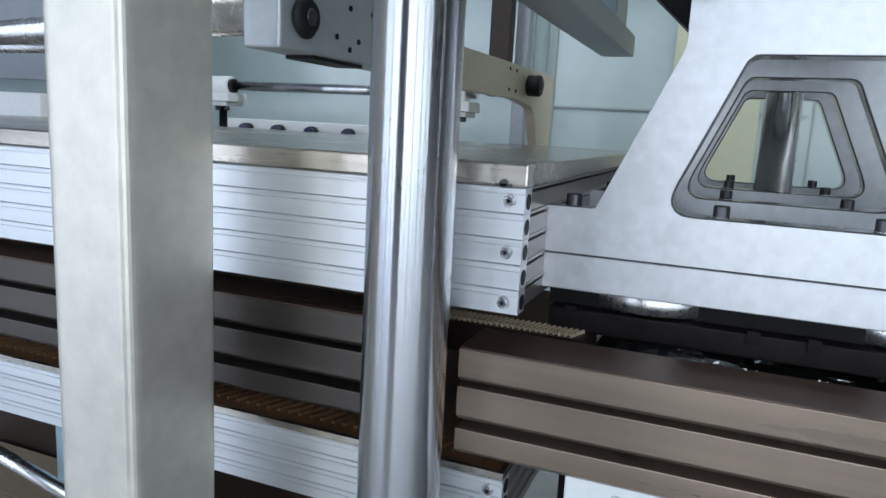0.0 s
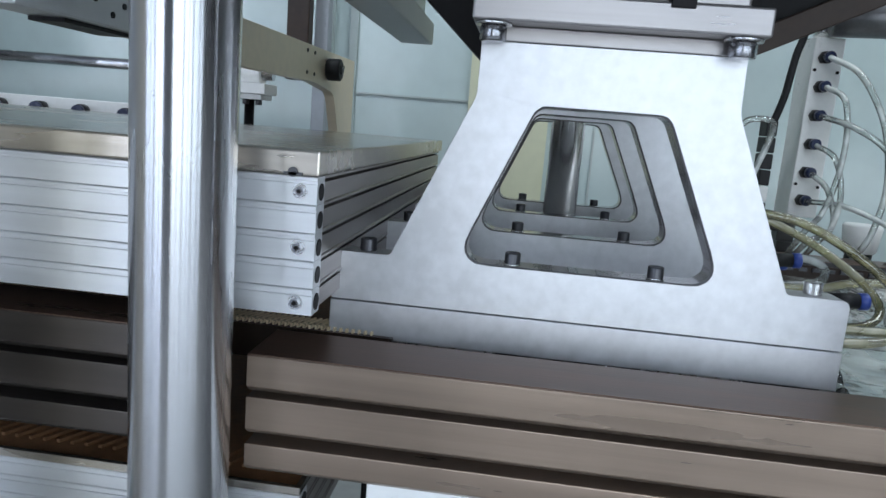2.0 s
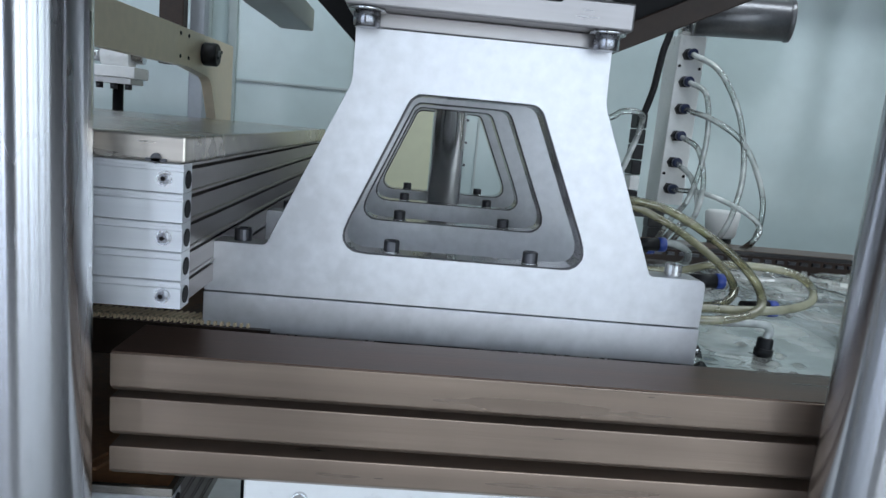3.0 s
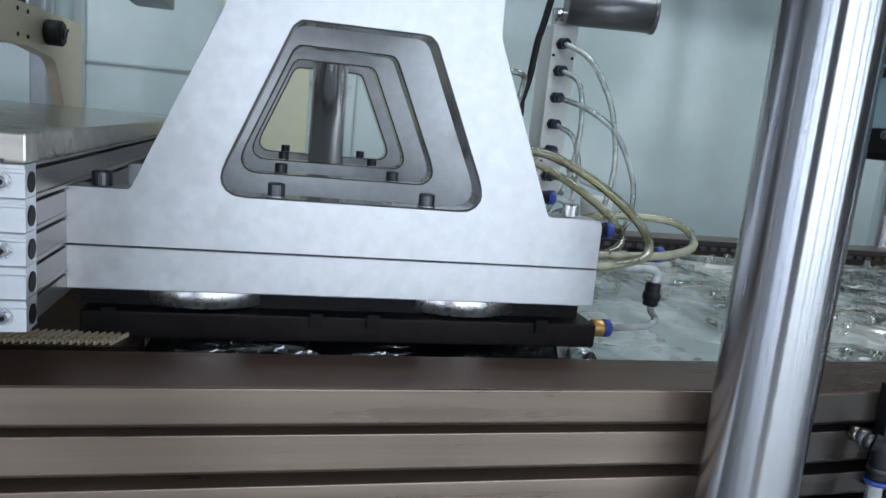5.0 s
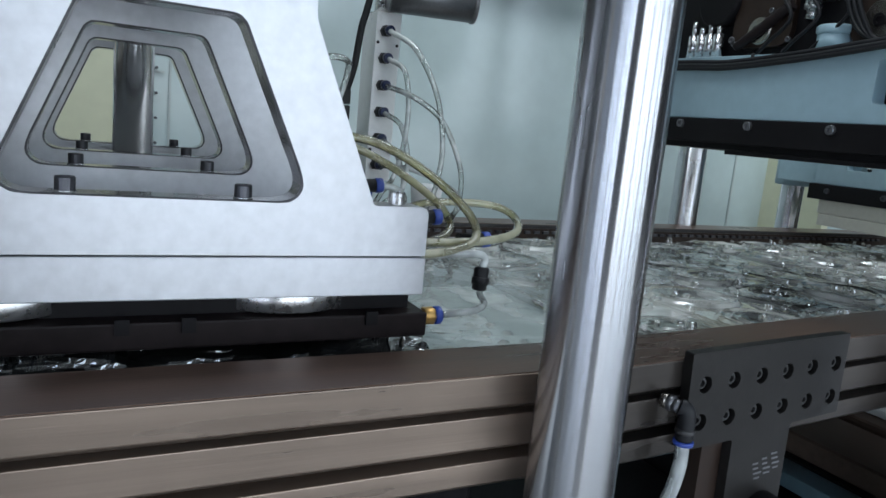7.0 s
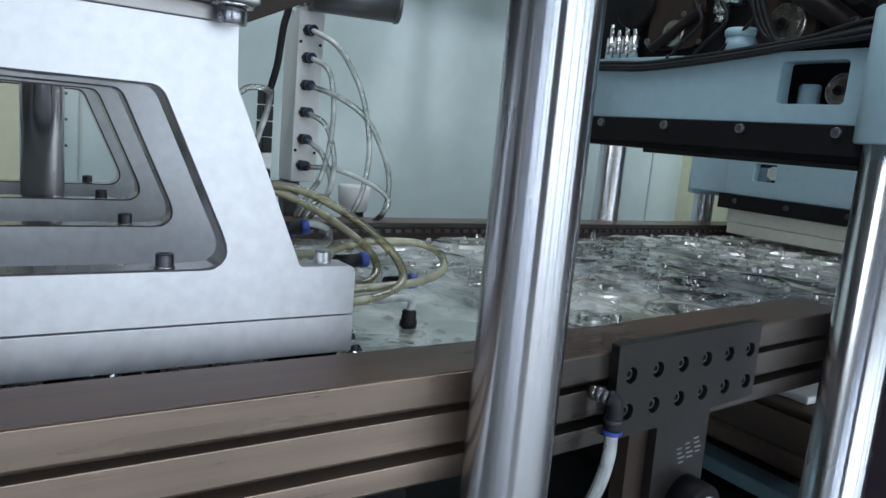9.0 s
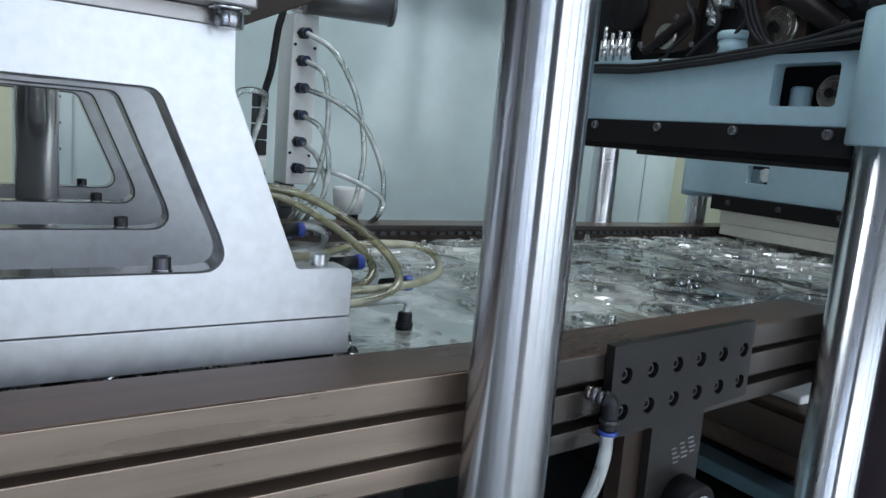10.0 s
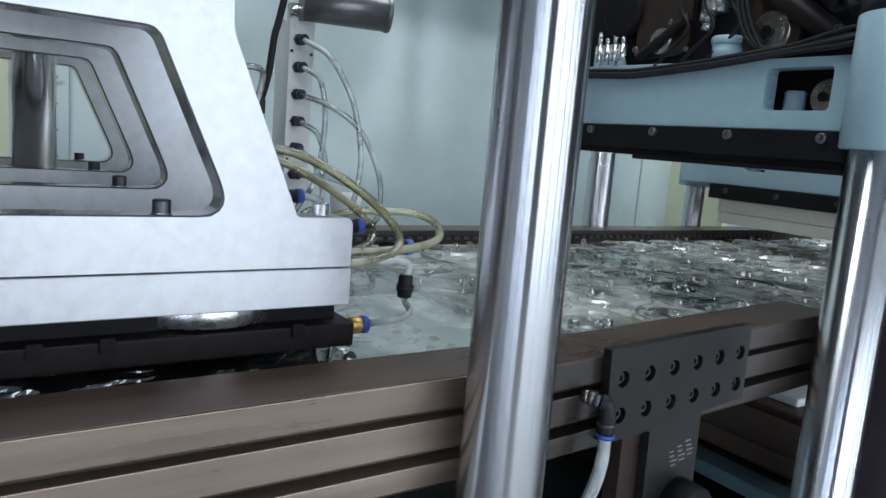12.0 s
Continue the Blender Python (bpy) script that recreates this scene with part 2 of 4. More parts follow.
def tube(points, r, seg=10, steps=8):
    """A hose along a smooth line through the points."""
    pts = [Vector(p) for p in points]
    ext = [pts[0] * 2 - pts[1], *pts, pts[-1] * 2 - pts[-2]]
    line = []
    for k in range(1, len(ext) - 2):
        a, b, c, d = ext[k - 1:k + 3]
        for s in range(steps):
            t = s / steps
            line.append(0.5 * (2 * b + (c - a) * t + (2 * a - 5 * b + 4 * c - d) * t * t + (3 * b - a - 3 * c + d) * t ** 3))
    line.append(pts[-1])
    bm = bmesh.new()
    up, loops = Vector((0.13, 0.31, 0.94)), []
    for k, p in enumerate(line):
        d = (line[min(k + 1, len(line) - 1)] - line[max(k - 1, 0)]).normalized()
        u = (up - d * up.dot(d)).normalized()
        w = d.cross(u)
        up = u
        loops.append([bm.verts.new(p + r * (u * math.cos(j * math.tau / seg) + w * math.sin(j * math.tau / seg))) for j in range(seg)])
    for a, b in zip(loops, loops[1:]):
        for j in range(seg):
            bm.faces.new((a[j], a[(j + 1) % seg], b[(j + 1) % seg], b[j])).smooth = True
    bm.faces.new(loops[0][::-1])
    bm.faces.new(loops[-1])
    return bm


def cap_screw(p, axis, r, h):
    """A socket head screw whose head stands on p along axis."""
    seg = 18
    bm = bmesh.new()
    prof = [(r, 0), (r, h * 0.9), (r * 0.9, h), (r * 0.55, h), (r * 0.5, h * 0.45)]
    loops = [[bm.verts.new((q * math.cos(k * math.tau / seg), q * math.sin(k * math.tau / seg), z)) for k in range(seg)] for q, z in prof]
    for a, b in zip(loops, loops[1:]):
        for k in range(seg):
            bm.faces.new((a[k], a[(k + 1) % seg], b[(k + 1) % seg], b[k]))
    bm.faces.new(loops[0][::-1])
    bm.faces.new(loops[-1])
    bmesh.ops.transform(bm, matrix=Matrix.Translation(p) @ Vector(axis).to_track_quat("Z", "Y").to_matrix().to_4x4(), verts=bm.verts)
    return bm


def thing(name, base, label, category, group="", kind=""):
    """A top-level thing: an Empty at its base."""
    ob = new(name)
    ob.location = base
    ob.empty_display_size = 0.05
    return tagged(ob, label, category, group, kind)


def finish(ob, mat, bevel):
    ob.data.materials.append(mat)
    if bevel:
        mod = ob.modifiers.new("edge", "BEVEL")
        mod.width, mod.segments, mod.limit_method, mod.angle_limit = bevel, 2, "ANGLE", radians(40)
        mod.harden_normals = False


def part(name, bm, mat, parent, label="", bevel=0.0):
    """Links a bmesh, given in world metres, as one mesh under a thing or a part."""
    me = bpy.data.meshes.new(name)
    bm.to_mesh(me)
    bm.free()
    ob = new(name, me)
    finish(ob, mat, bevel)
    ob.parent = parent
    if not parent.parent:
        ob.matrix_parent_inverse = Matrix.Translation(-parent.location)
    return tagged(ob, label)


def solid(name, bm, mat, label, category, group="", kind="", bevel=0.0):
    """A top-level thing of one mesh, in world metres."""
    me = bpy.data.meshes.new(name)
    bm.to_mesh(me)
    bm.free()
    ob = new(name, me)
    finish(ob, mat, bevel)
    return tagged(ob, label, category, group, kind)


# ---- the hall and the enclosure behind the machine ----
def build_hall():
    solid("floor", box(-5, 7, -2.35, 3.2, -0.1, 0), CONCRETE, "pale glossy hall floor", "floor", kind="structure")
    solid("ceiling", box(-5, 7, -2.35, 3.2, 3.2, 3.3), HALL_WALL, "plain grey hall ceiling", "ceiling", kind="structure")
    # West wall is out of view, made pale to brighten reflections from that side
    solid("wall_west", box(-5.1, -5, -2.35, 3.2, 0, 3.2), HALL_PALE, "plain pale hall wall", "wall", kind="structure")
    solid("wall_east", box(7, 7.1, -2.35, 3.2, 0, 3.2), HALL_DARK, "plain dark hall wall", "wall", kind="structure")
    solid("wall_north", box(-5, 7, 3.2, 3.3, 0, 3.2), HALL_WALL, "plain grey hall wall", "wall", kind="structure")
    outer = [(-5, 0), (7, 0), (7, 3.2), (-5, 3.2)]
    openings = ((-4.8, -1.2, 0.04, 2.94), (-0.4, 4.1, 0.2, 2.65))
    holes = [[(a, c), (a, d), (b, d), (b, c)] for a, b, c, d in openings]
    solid("wall_south", prism(outer, 0.15, lambda u, v, d: (u, -2.35 + d, v), holes), HALL_DARK, "dark hall wall with window openings", "wall", kind="structure")
    for k, (a, b, c, d) in enumerate(openings):
        w = thing(f"window_{k + 1}", (a, -2.2, c), "dark framed hall window", "window", kind="structure")
        n = 9 if k == 0 else 8
        # Unseen bars of uneven width, added to break chrome reflections into bands
        for j in range(n + 1):
            x = a + (b - a) * j / n
            e = (0.13, 0.03, 0.06, 0.03, 0.10, 0.02)[j % 6]
            part("streak_bar", box(x - e, x + e, -2.16, -2.12, c, d), HALL_DARK, w)


def build_enclosure():
    wall = solid("wall_back", box(-4.9, 2.62, 2.1, 2.14, 0.0, 2.6), PANEL, "pale green painted sheet metal enclosure wall", "wall", kind="structure")
    for x in (-0.640, -0.566):
        part("trim", box(x - 0.012, x + 0.012, 2.085, 2.099, 1.0, 2.5), PANEL_TRIM, wall)
    part("trim", box(-0.553, 0.17, 2.094, 2.099, 1.233, 1.239), PANEL_TRIM, wall)
    part("trim", box(0.183, 0.189, 2.094, 2.099, 0.6, 2.4), PANEL_TRIM, wall)
    part("panel", box(-0.20, 0.045, 2.08, 2.099, 0.6, 1.7), OLIVE, wall, "cream yellow panel")
    part("trim", box(2.416, 2.424, 2.094, 2.099, 0.5, 1.6), PANEL_TRIM, wall)
    for z in (1.246, 1.178, 1.111, 1.043):
        part("screw", rod((0.150, 2.07, z), (0.150, 2.099, z), 0.004, seg=8), BOLT, wall)
    side = solid("wall_side", box(2.62, 2.66, 1.80, 2.14, 0.0, 2.6), OLIVE, "cream olive enclosure side panel", "wall", kind="structure")
    part("panel", box(2.661, 4.6, 2.0, 2.04, 0.0, 2.6), PANEL, side)
    part("corner_strip", box(2.664, 2.70, 1.85, 2.0, 0.0, 2.6), OLIVE, side, "cream olive corner strip")
    solid("wall_shelf_top", box(-4.9, 2.62, 1.9, 2.1, 1.78, 1.82), OLIVE, "cream olive enclosure top panel", "wall", kind="structure", bevel=0.003)


# ---- the rails ----
def build_rail(name, y0, y1, steel, front, x0, x1, label, dz=0.0, turn=None):
    """A steel rail with two grooves along its outer face; each bar has a chamfered lower edge."""
    r = thing(name, (x0, y0, 0.84), label, "rail")
    s = 1 if front else -1
    o = y0 if front else y1
    i = y1 if front else y0
    for nm, z0, z1, e in (("upper_bar", 0.9125, 0.946, i), ("middle_bar", 0.873, 0.908, o + s * 0.045), ("lower_bar", 0.838, 0.8645, o + s * 0.045)):
        prof = [(o, z1), (o, z0 + 0.005), (o + s * 0.006, z0), (e, z0), (e, z1)]
        part(nm, prism(prof, x1 - x0, lambda u, v, d: (x0 + d, u, v + dz)), steel, r, bevel=0.0010)
    part("top_strip", box(x0, x1, y0 + 0.0012, y1, 0.9462 + dz, 0.9472 + dz), RAIL_TOP, r, "dark brown top strip")
    part("web", box(x0, x1, min(o + s * 0.0455, i), max(o + s * 0.0455, i), 0.838 + dz, 0.9122 + dz), steel, r)
    if turn:
        r.rotation_euler = turn
    return r


def build_chain(x0, x1, y0, name="transport_chain"):
    """Slanted chain links on the inner edge of the rail, standing proud of it."""
    c = thing(name, (x0, y0, 0.95), "brass brown slanted link transport chain on the rail", "chain")
    part("guide", box(x0, x1, y0 - 0.004, y0 + 0.036, 0.905, 0.940), BROWN, c)
    link = prism([(0, 0), (0.0019, 0), (0.0125, 0.030), (0.0106, 0.030)], 0.0040, lambda u, v, d: (u, v, d))
    first = part("link", link, CHAIN, c)
    first.location = (x0 + 0.002, y0, 0.940)
    first.matrix_parent_inverse = Matrix.Translation(-c.location)
    for k in range(1, int((x1 - x0 - 0.014) / 0.0064)):
        o = first.copy()
        scene.collection.objects.link(o)
        o.location = (x0 + 0.002 + k * 0.0064, y0, 0.940)


# ---- press columns ----
def build_column(x, y, r, z0, z1, label="polished hard chrome guide column", group="press guide columns"):
    c = thing("guide_column", (x, y, z0), label, "column", group)
    part("shaft", rod((x, y, z0), (x, y, z1), r, seg=72), CHROME, c)
    part("foot_collar", rod((x, y, z0), (x, y, z0 + 0.06), r * 1.5, seg=48, rim=0.004), DARK_STEEL, c)
    return c


# ---- heater boxes ----
def profile_bar(y0, zt, x0, x1, pitch, deep=0.0010):
    """One extruded bar: a broad flat with a narrow recessed band above it."""
    g = pitch
    prof = [(y0, zt - g + 0.0002), (y0, zt - 0.0070), (y0 + deep, zt - 0.0063), (y0 + deep, zt - 0.0042), (y0 - 0.0006, zt - 0.0036),
            (y0 - 0.0006, zt - 0.0012), (y0 + 0.0003, zt - 0.0003), (y0 + 0.022, zt - 0.0003), (y0 + 0.022, zt - g + 0.0002)]
    return prism(prof, x1 - x0, lambda u, v, d: (x0 + d, u, v))


def heater_box(name, x0, x1, y0, y1, zt, n, pitch, label, lid):
    h = thing(name, (x0, y0, zt - n * pitch), label, "heater")
    for k in range(n):
        z = zt - k * pitch
        part("front_bar", profile_bar(y0, z, x0, x1, pitch), ALU_EXTRUDED, h)
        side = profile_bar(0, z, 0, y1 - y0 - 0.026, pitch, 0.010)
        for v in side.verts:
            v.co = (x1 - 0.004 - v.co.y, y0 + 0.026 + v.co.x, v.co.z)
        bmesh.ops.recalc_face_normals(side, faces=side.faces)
        part("side_bar", side, ALU_TINTED, h, "heat tinted aluminium bar, darkened for the tool it reflects")
        # Solid black disc in place of the dark hollow in the bar end
        hole = rod((x1 - 0.003, y0 + 0.012, z - pitch * 0.56), (x1 + 0.0006, y0 + 0.012, z - pitch * 0.56), 0.0075, seg=20)
        part("hollow_disc", hole, BLACK, h, "black disc for the dark hollow of a bar end")
    for k in (0, 2, n - 1):
        z = zt - k * pitch - 0.0128 if k < n - 1 else zt - n * pitch + 0.011
        p = part("screw", merge(rod((x1 - 0.0145, y0 - 0.0012, z), (x1 - 0.0145, y0 + 0.001, z), 0.0064, seg=22)), ZINC, h)
        part("screw_head", cap_screw((x1 - 0.0145, y0 - 0.0012, z), (0, -1, 0), 0.0042, 0.003), HEX, p)
        # Black dot for the dark of the screw socket
        part("socket", rod((x1 - 0.0145, y0 - 0.0040, z), (x1 - 0.0145, y0 - 0.0046, z), 0.0019, seg=6), BLACK, p)
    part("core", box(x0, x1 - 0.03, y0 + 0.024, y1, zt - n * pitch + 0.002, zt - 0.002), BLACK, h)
    if lid:
        part("lid", box(x0, x1 + 0.002, y0 - 0.003, y1, zt + 0.0005, zt + 0.0215), STAINLESS, h, "heat stained stainless lid", bevel=0.002)
        part("lid_screw", merge(rod((x1 - 0.02, y0 - 0.006, zt + 0.003), (x1 - 0.02, y0 - 0.002, zt + 0.003), 0.004), box(x1 - 0.028, x1 - 0.012, y0 - 0.006, y0 - 0.003, zt + 0.0005, zt + 0.003)), BOLT, h)
    return h


def build_heaters():
    heater_box("upper_heater", -1.75, -0.190, 0.485, 1.36, 1.1045, 5, 0.0239, "ribbed aluminium upper heater box with a stainless lid", True)
    low = heater_box("lower_heater", -1.75, -0.195, 0.495, 1.36, 0.812, 4, 0.0186, "ribbed aluminium lower heater box with a browned tray", False)
    part("tray", box(-1.74, -0.203, 0.501, 1.34, 0.810, 0.813), RUST_TRAY, low, "heat browned tray")
    part("tray_rim", box(-1.75, -0.195, 0.4935, 0.4985, 0.8125, 0.820), STAINLESS, low)
    part("tray_rim", box(-0.200, -0.195, 0.4985, 1.34, 0.8125, 0.820), STAINLESS, low)
    bar = part("grille_bar", prism([(0, 0), (0.0035, 0), (0.0165, 0.03), (0.013, 0.03)], 0.0035, lambda u, v, d: (u, v, d)), RUST_TRAY, low)
    bar.location, bar.matrix_parent_inverse = (-1.70, 0.53, 0.813), Matrix.Translation(-low.location)
    for k in range(1, 100):
        o = bar.copy()
        scene.collection.objects.link(o)
        o.location = (-1.70 + k * 0.0148, 0.53, 0.813)


# ---- the forming tool that rides up and down ----
RIB_Y = (0.595, 0.840, 1.085, 1.300)
RIB_T = 0.032


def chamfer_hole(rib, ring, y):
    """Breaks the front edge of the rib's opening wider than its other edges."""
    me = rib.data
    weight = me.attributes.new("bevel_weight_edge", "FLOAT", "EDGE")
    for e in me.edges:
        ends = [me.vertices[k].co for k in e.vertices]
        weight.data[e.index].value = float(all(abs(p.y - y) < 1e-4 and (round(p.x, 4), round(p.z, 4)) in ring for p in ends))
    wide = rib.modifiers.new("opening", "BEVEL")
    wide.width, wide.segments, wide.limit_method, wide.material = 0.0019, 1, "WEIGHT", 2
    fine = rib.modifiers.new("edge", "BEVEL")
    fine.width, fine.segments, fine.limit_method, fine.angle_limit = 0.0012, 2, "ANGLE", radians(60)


def build_tool():
    t = thing("forming_tool", (0.046, 0.95, 0.938), "matte milled aluminium forming tool with trapezoid rib frames", "press tool")
    part("base_plate", box(-0.203, 0.295, 0.595, 1.34, 0.9355, 0.9735), ALU, t, "smooth aluminium base plate", bevel=0.0012)
    outer = rounded([(-0.202, 0.975, 0), (0.294, 0.975, 0), (0.294, 1.024, 0.009), (0.236, 1.024, 0.006), (0.170, 1.186, 0.03), (0.169, 1.2365, 0),
                     (-0.072, 1.236, 0), (-0.072, 1.186, 0.03), (-0.145, 1.024, 0.006), (-0.202, 1.024, 0.009)])
    hole = rounded([(-0.079, 1.0245, 0.022), (0.174, 1.0245, 0.022), (0.107, 1.179, 0.016), (-0.013, 1.179, 0.016)], 7)[::-1]
    for k, y in enumerate(RIB_Y):
        e = 0.003 * k
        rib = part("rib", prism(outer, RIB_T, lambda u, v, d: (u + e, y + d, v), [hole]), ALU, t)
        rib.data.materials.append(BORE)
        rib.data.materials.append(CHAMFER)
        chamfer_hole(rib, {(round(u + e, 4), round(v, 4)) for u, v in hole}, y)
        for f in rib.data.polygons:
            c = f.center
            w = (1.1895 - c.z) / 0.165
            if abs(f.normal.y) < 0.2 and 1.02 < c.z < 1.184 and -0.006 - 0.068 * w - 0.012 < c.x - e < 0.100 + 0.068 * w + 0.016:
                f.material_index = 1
        for x in (-0.0235 + e, 0.116 + e):
            part("screw", cap_screw((x, y + 0.013, 1.0245), (0, 0, 1), 0.0078, 0.0125), BOLT, rib)
            part("washer", rod((x, y + 0.013, 1.0245), (x, y + 0.013, 1.0258), 0.0088, seg=20), ZINC, rib)
        for x in (-0.170 + e, 0.265 + e):
            part("screw", cap_screw((x, y + 0.016, 1.0245), (0, 0, 1), 0.0085, 0.0125), BOLT if x < 0 else ZINC, rib)
    part("centre_shaft", rod((0.053, 1.20, 0.9735), (0.053, 1.20, 1.54), 0.0295, seg=48), SHAFT_CHROME, t, "polished centre shaft")
    # head plate, hex bolts and black carrier bars above the ribs
    part("spacer", box(-0.074, 0.171, 0.593, 1.36, 1.2367, 1.2503), HEAD_STEEL, t, bevel=0.001)
    part("head_plate", box(-0.080, 0.177, 0.562, 1.36, 1.2505, 1.275), HEAD_STEEL, t, "grey steel head plate", bevel=0.002)
    part("head_block", box(-0.06, 0.16, 0.575, 1.14, 1.275, 1.53), HEAD_STEEL, t, bevel=0.003)
    # Not a key: a black block drawing the dark of a notch
    part("key", box(0.0895, 0.1105, 0.5595, 0.5745, 1.270, 1.33), BLACK, t, "black block for the dark notch at the head block", bevel=0.001)
    for x in (-0.061, 0.158):
        hb = part("hex_bolt", rod((x, 0.577, 1.2475), (x, 0.577, 1.2335), 0.0122, seg=6, rim=0.0014), HEX, t, "steel hexagon bolt")
        part("washer", rod((x, 0.577, 1.2504), (x, 0.577, 1.2475), 0.0165, seg=30), ZINC, hb)
    yoke = [(-0.081, 1.237), (-0.33, 1.47), (-0.42, 1.62), (0.90, 1.62), (0.62, 1.452), (0.178, 1.237)]
    part("yoke", prism(yoke, 0.06, lambda u, v, d: (u, 0.93 + d, v)), BLACK, t, "black yoke over the ribs", bevel=0.002)
    arm = [(0.182, 1.237), (0.62, 1.450), (0.62, 1.488), (0.182, 1.272)]
    part("yoke_arm", prism(arm, 0.016, lambda u, v, d: (u, 0.9135 + d, v)), BROWN, t, "dark brown arm along the yoke", bevel=0.002)
    # Out-of-view plate, added to keep overhead light off the ribs
    part("shading_plate", box(-0.40, 0.50, 0.34, 1.40, 1.53, 1.60), DARK_STEEL, t, "unseen dark plate added to shade the ribs", bevel=0.004)
    # mould under the plate
    # Black strip added for the dark line of the gap below the base
    part("gap_shade", box(-0.202, 0.294, 0.634, 1.335, 0.9302, 0.9353), BLACK, t, "black strip for the dark gap under the plate")
    part("mould_backing", box(-0.195, 0.300, 0.640, 1.33, 0.910, 0.930), BLACK, t)
    part("mould", box(-0.190, 0.314, 0.618, 1.325, 0.884, 0.9095), MOULD, t, "dark brown plug mould", bevel=0.002)
    for x in (-0.087, 0.173):
        part("clamp_disc", rod((x, 0.695, 0.9125), (x, 0.695, 0.9352), 0.076, seg=72, rim=0.0015), CLAMP, t, "bright steel clamp disc")
    for x in (-0.165, 0.02, 0.075, 0.25):
        part("clip", box(x - 0.006, x + 0.006, 0.613, 0.618, 0.900, 0.914), BLACK, t)
    fit = part("air_fitting", rod((0.314, 0.63, 0.903), (0.327, 0.63, 0.903), 0.0098, seg=6, rim=0.001), BRASS, t, "brass air fitting")
    part("release_ring", rod((0.327, 0.63, 0.903), (0.335, 0.63, 0.903), 0.0098, rim=0.001), BLUE_RING, fit)
    # hoses hung on the tool
    part("hose", tube([(0.20, 0.80, 1.086), (0.274, 0.80, 1.082), (0.320, 0.80, 1.074), (0.368, 0.79, 1.051), (0.411, 0.78, 1.021), (0.436, 0.76, 0.990), (0.430, 0.74, 0.966), (0.38, 0.72, 0.955), (0.30, 0.72, 0.950)], 0.0058), HOSE_YELLOW, t, "yellowed clear hose")
    part("hose", tube([(0.20, 0.86, 1.080), (0.285, 0.86, 1.071), (0.335, 0.86, 1.055), (0.382, 0.84, 1.028), (0.420, 0.82, 0.996), (0.425, 0.80, 0.972), (0.39, 0.78, 0.958), (0.30, 0.77, 0.956)], 0.0055), HOSE_YELLOW, t, "yellowed clear hose")
    part("hose", tube([(0.29, 0.86, 0.985), (0.367, 0.86, 0.985), (0.421, 0.86, 0.998), (0.486, 0.86, 1.000), (0.529, 0.85, 0.996), (0.546, 0.83, 0.983), (0.515, 0.78, 0.970), (0.44, 0.75, 0.963), (0.30, 0.74, 0.962)], 0.0058), HOSE_YELLOW, t, "yellowed clear hose")
    part("hose", tube([(0.29, 0.72, 0.955), (0.36, 0.72, 0.952), (0.41, 0.725, 0.952), (0.436, 0.73, 0.950), (0.4435, 0.731, 0.943), (0.440, 0.73, 0.931)], 0.0052), HOSE, t, "clear hose")
    part("hose", tube([(0.29, 1.0, 0.998), (0.364, 1.0, 1.000), (0.41, 1.0, 1.004), (0.438, 1.0, 0.992), (0.43, 0.99, 0.974), (0.38, 0.98, 0.966), (0.30, 0.97, 0.966)], 0.006), HOSE, t, "clear hose")
    part("hose", tube([(0.20, 1.30, 1.16), (0.355, 1.30, 1.195), (0.393, 1.30, 1.214), (0.432, 1.31, 1.213), (0.442, 1.33, 1.191), (0.428, 1.33, 1.139), (0.40, 1.32, 1.08), (0.33, 1.30, 1.04)], 0.006), HOSE, t, "clear hose")
    for x, y, z in ((0.398, 0.80, 0.984), (0.455, 0.765, 0.961), (0.372, 1.0, 0.992), (0.352, 0.90, 1.012)):
        f = part("push_fitting", rod((x - 0.034, y, z), (x, y, z + 0.002), 0.0095, seg=16), BLACK_RUBBER, t, "black push fitting")
        part("release_ring", rod((x, y, z + 0.002), (x + 0.011, y, z + 0.0025), 0.0105, seg=20, rim=0.001), BLUE_RING, f)
    f = part("drop_fitting", rod((0.440, 0.73, 0.934), (0.438, 0.728, 0.904), 0.0095, seg=18, rim=0.002), BLACK_RUBBER, t, "black elbow fitting")
    part("collar", rod((0.4392, 0.729, 0.921), (0.4385, 0.7285, 0.912), 0.0112, seg=18), BLACK_RUBBER, f)
    part("hose", tube([(0.438, 0.728, 0.906), (0.437, 0.722, 0.899), (0.425, 0.69, 0.896), (0.39, 0.655, 0.899), (0.335, 0.63, 0.903)], 0.0042), HOSE, t, "clear hose")
    return t


# ---- formed film ----
def ease(t):
    t = max(0.0, min(1.0, t))
    return t * t * (3 - 2 * t)


def dome(x, y, z, r, h, sides=8):
    """A small formed cup with a flat top, open below."""
    bm = bmesh.new()
    rings = []
    for q, e in ((1.15, 0.0), (0.95, 0.25), (0.86, 0.85), (0.74, 1.0), (0.4, 0.96)):
        rings.append([bm.verts.new((x + r * q * math.cos(a), y + r * q * math.sin(a), z + h * e)) for a in ((k + 0.5) * math.tau / sides for k in range(sides))])
    for lo, hi in zip(rings, rings[1:]):
        for k in range(sides):
            bm.faces.new((lo[k], lo[(k + 1) % sides], hi[(k + 1) % sides], hi[k])).smooth = True
    bm.faces.new(rings[-1]).smooth = True
    return bm


CELL_X, CELL_Y = 0.196, 0.158


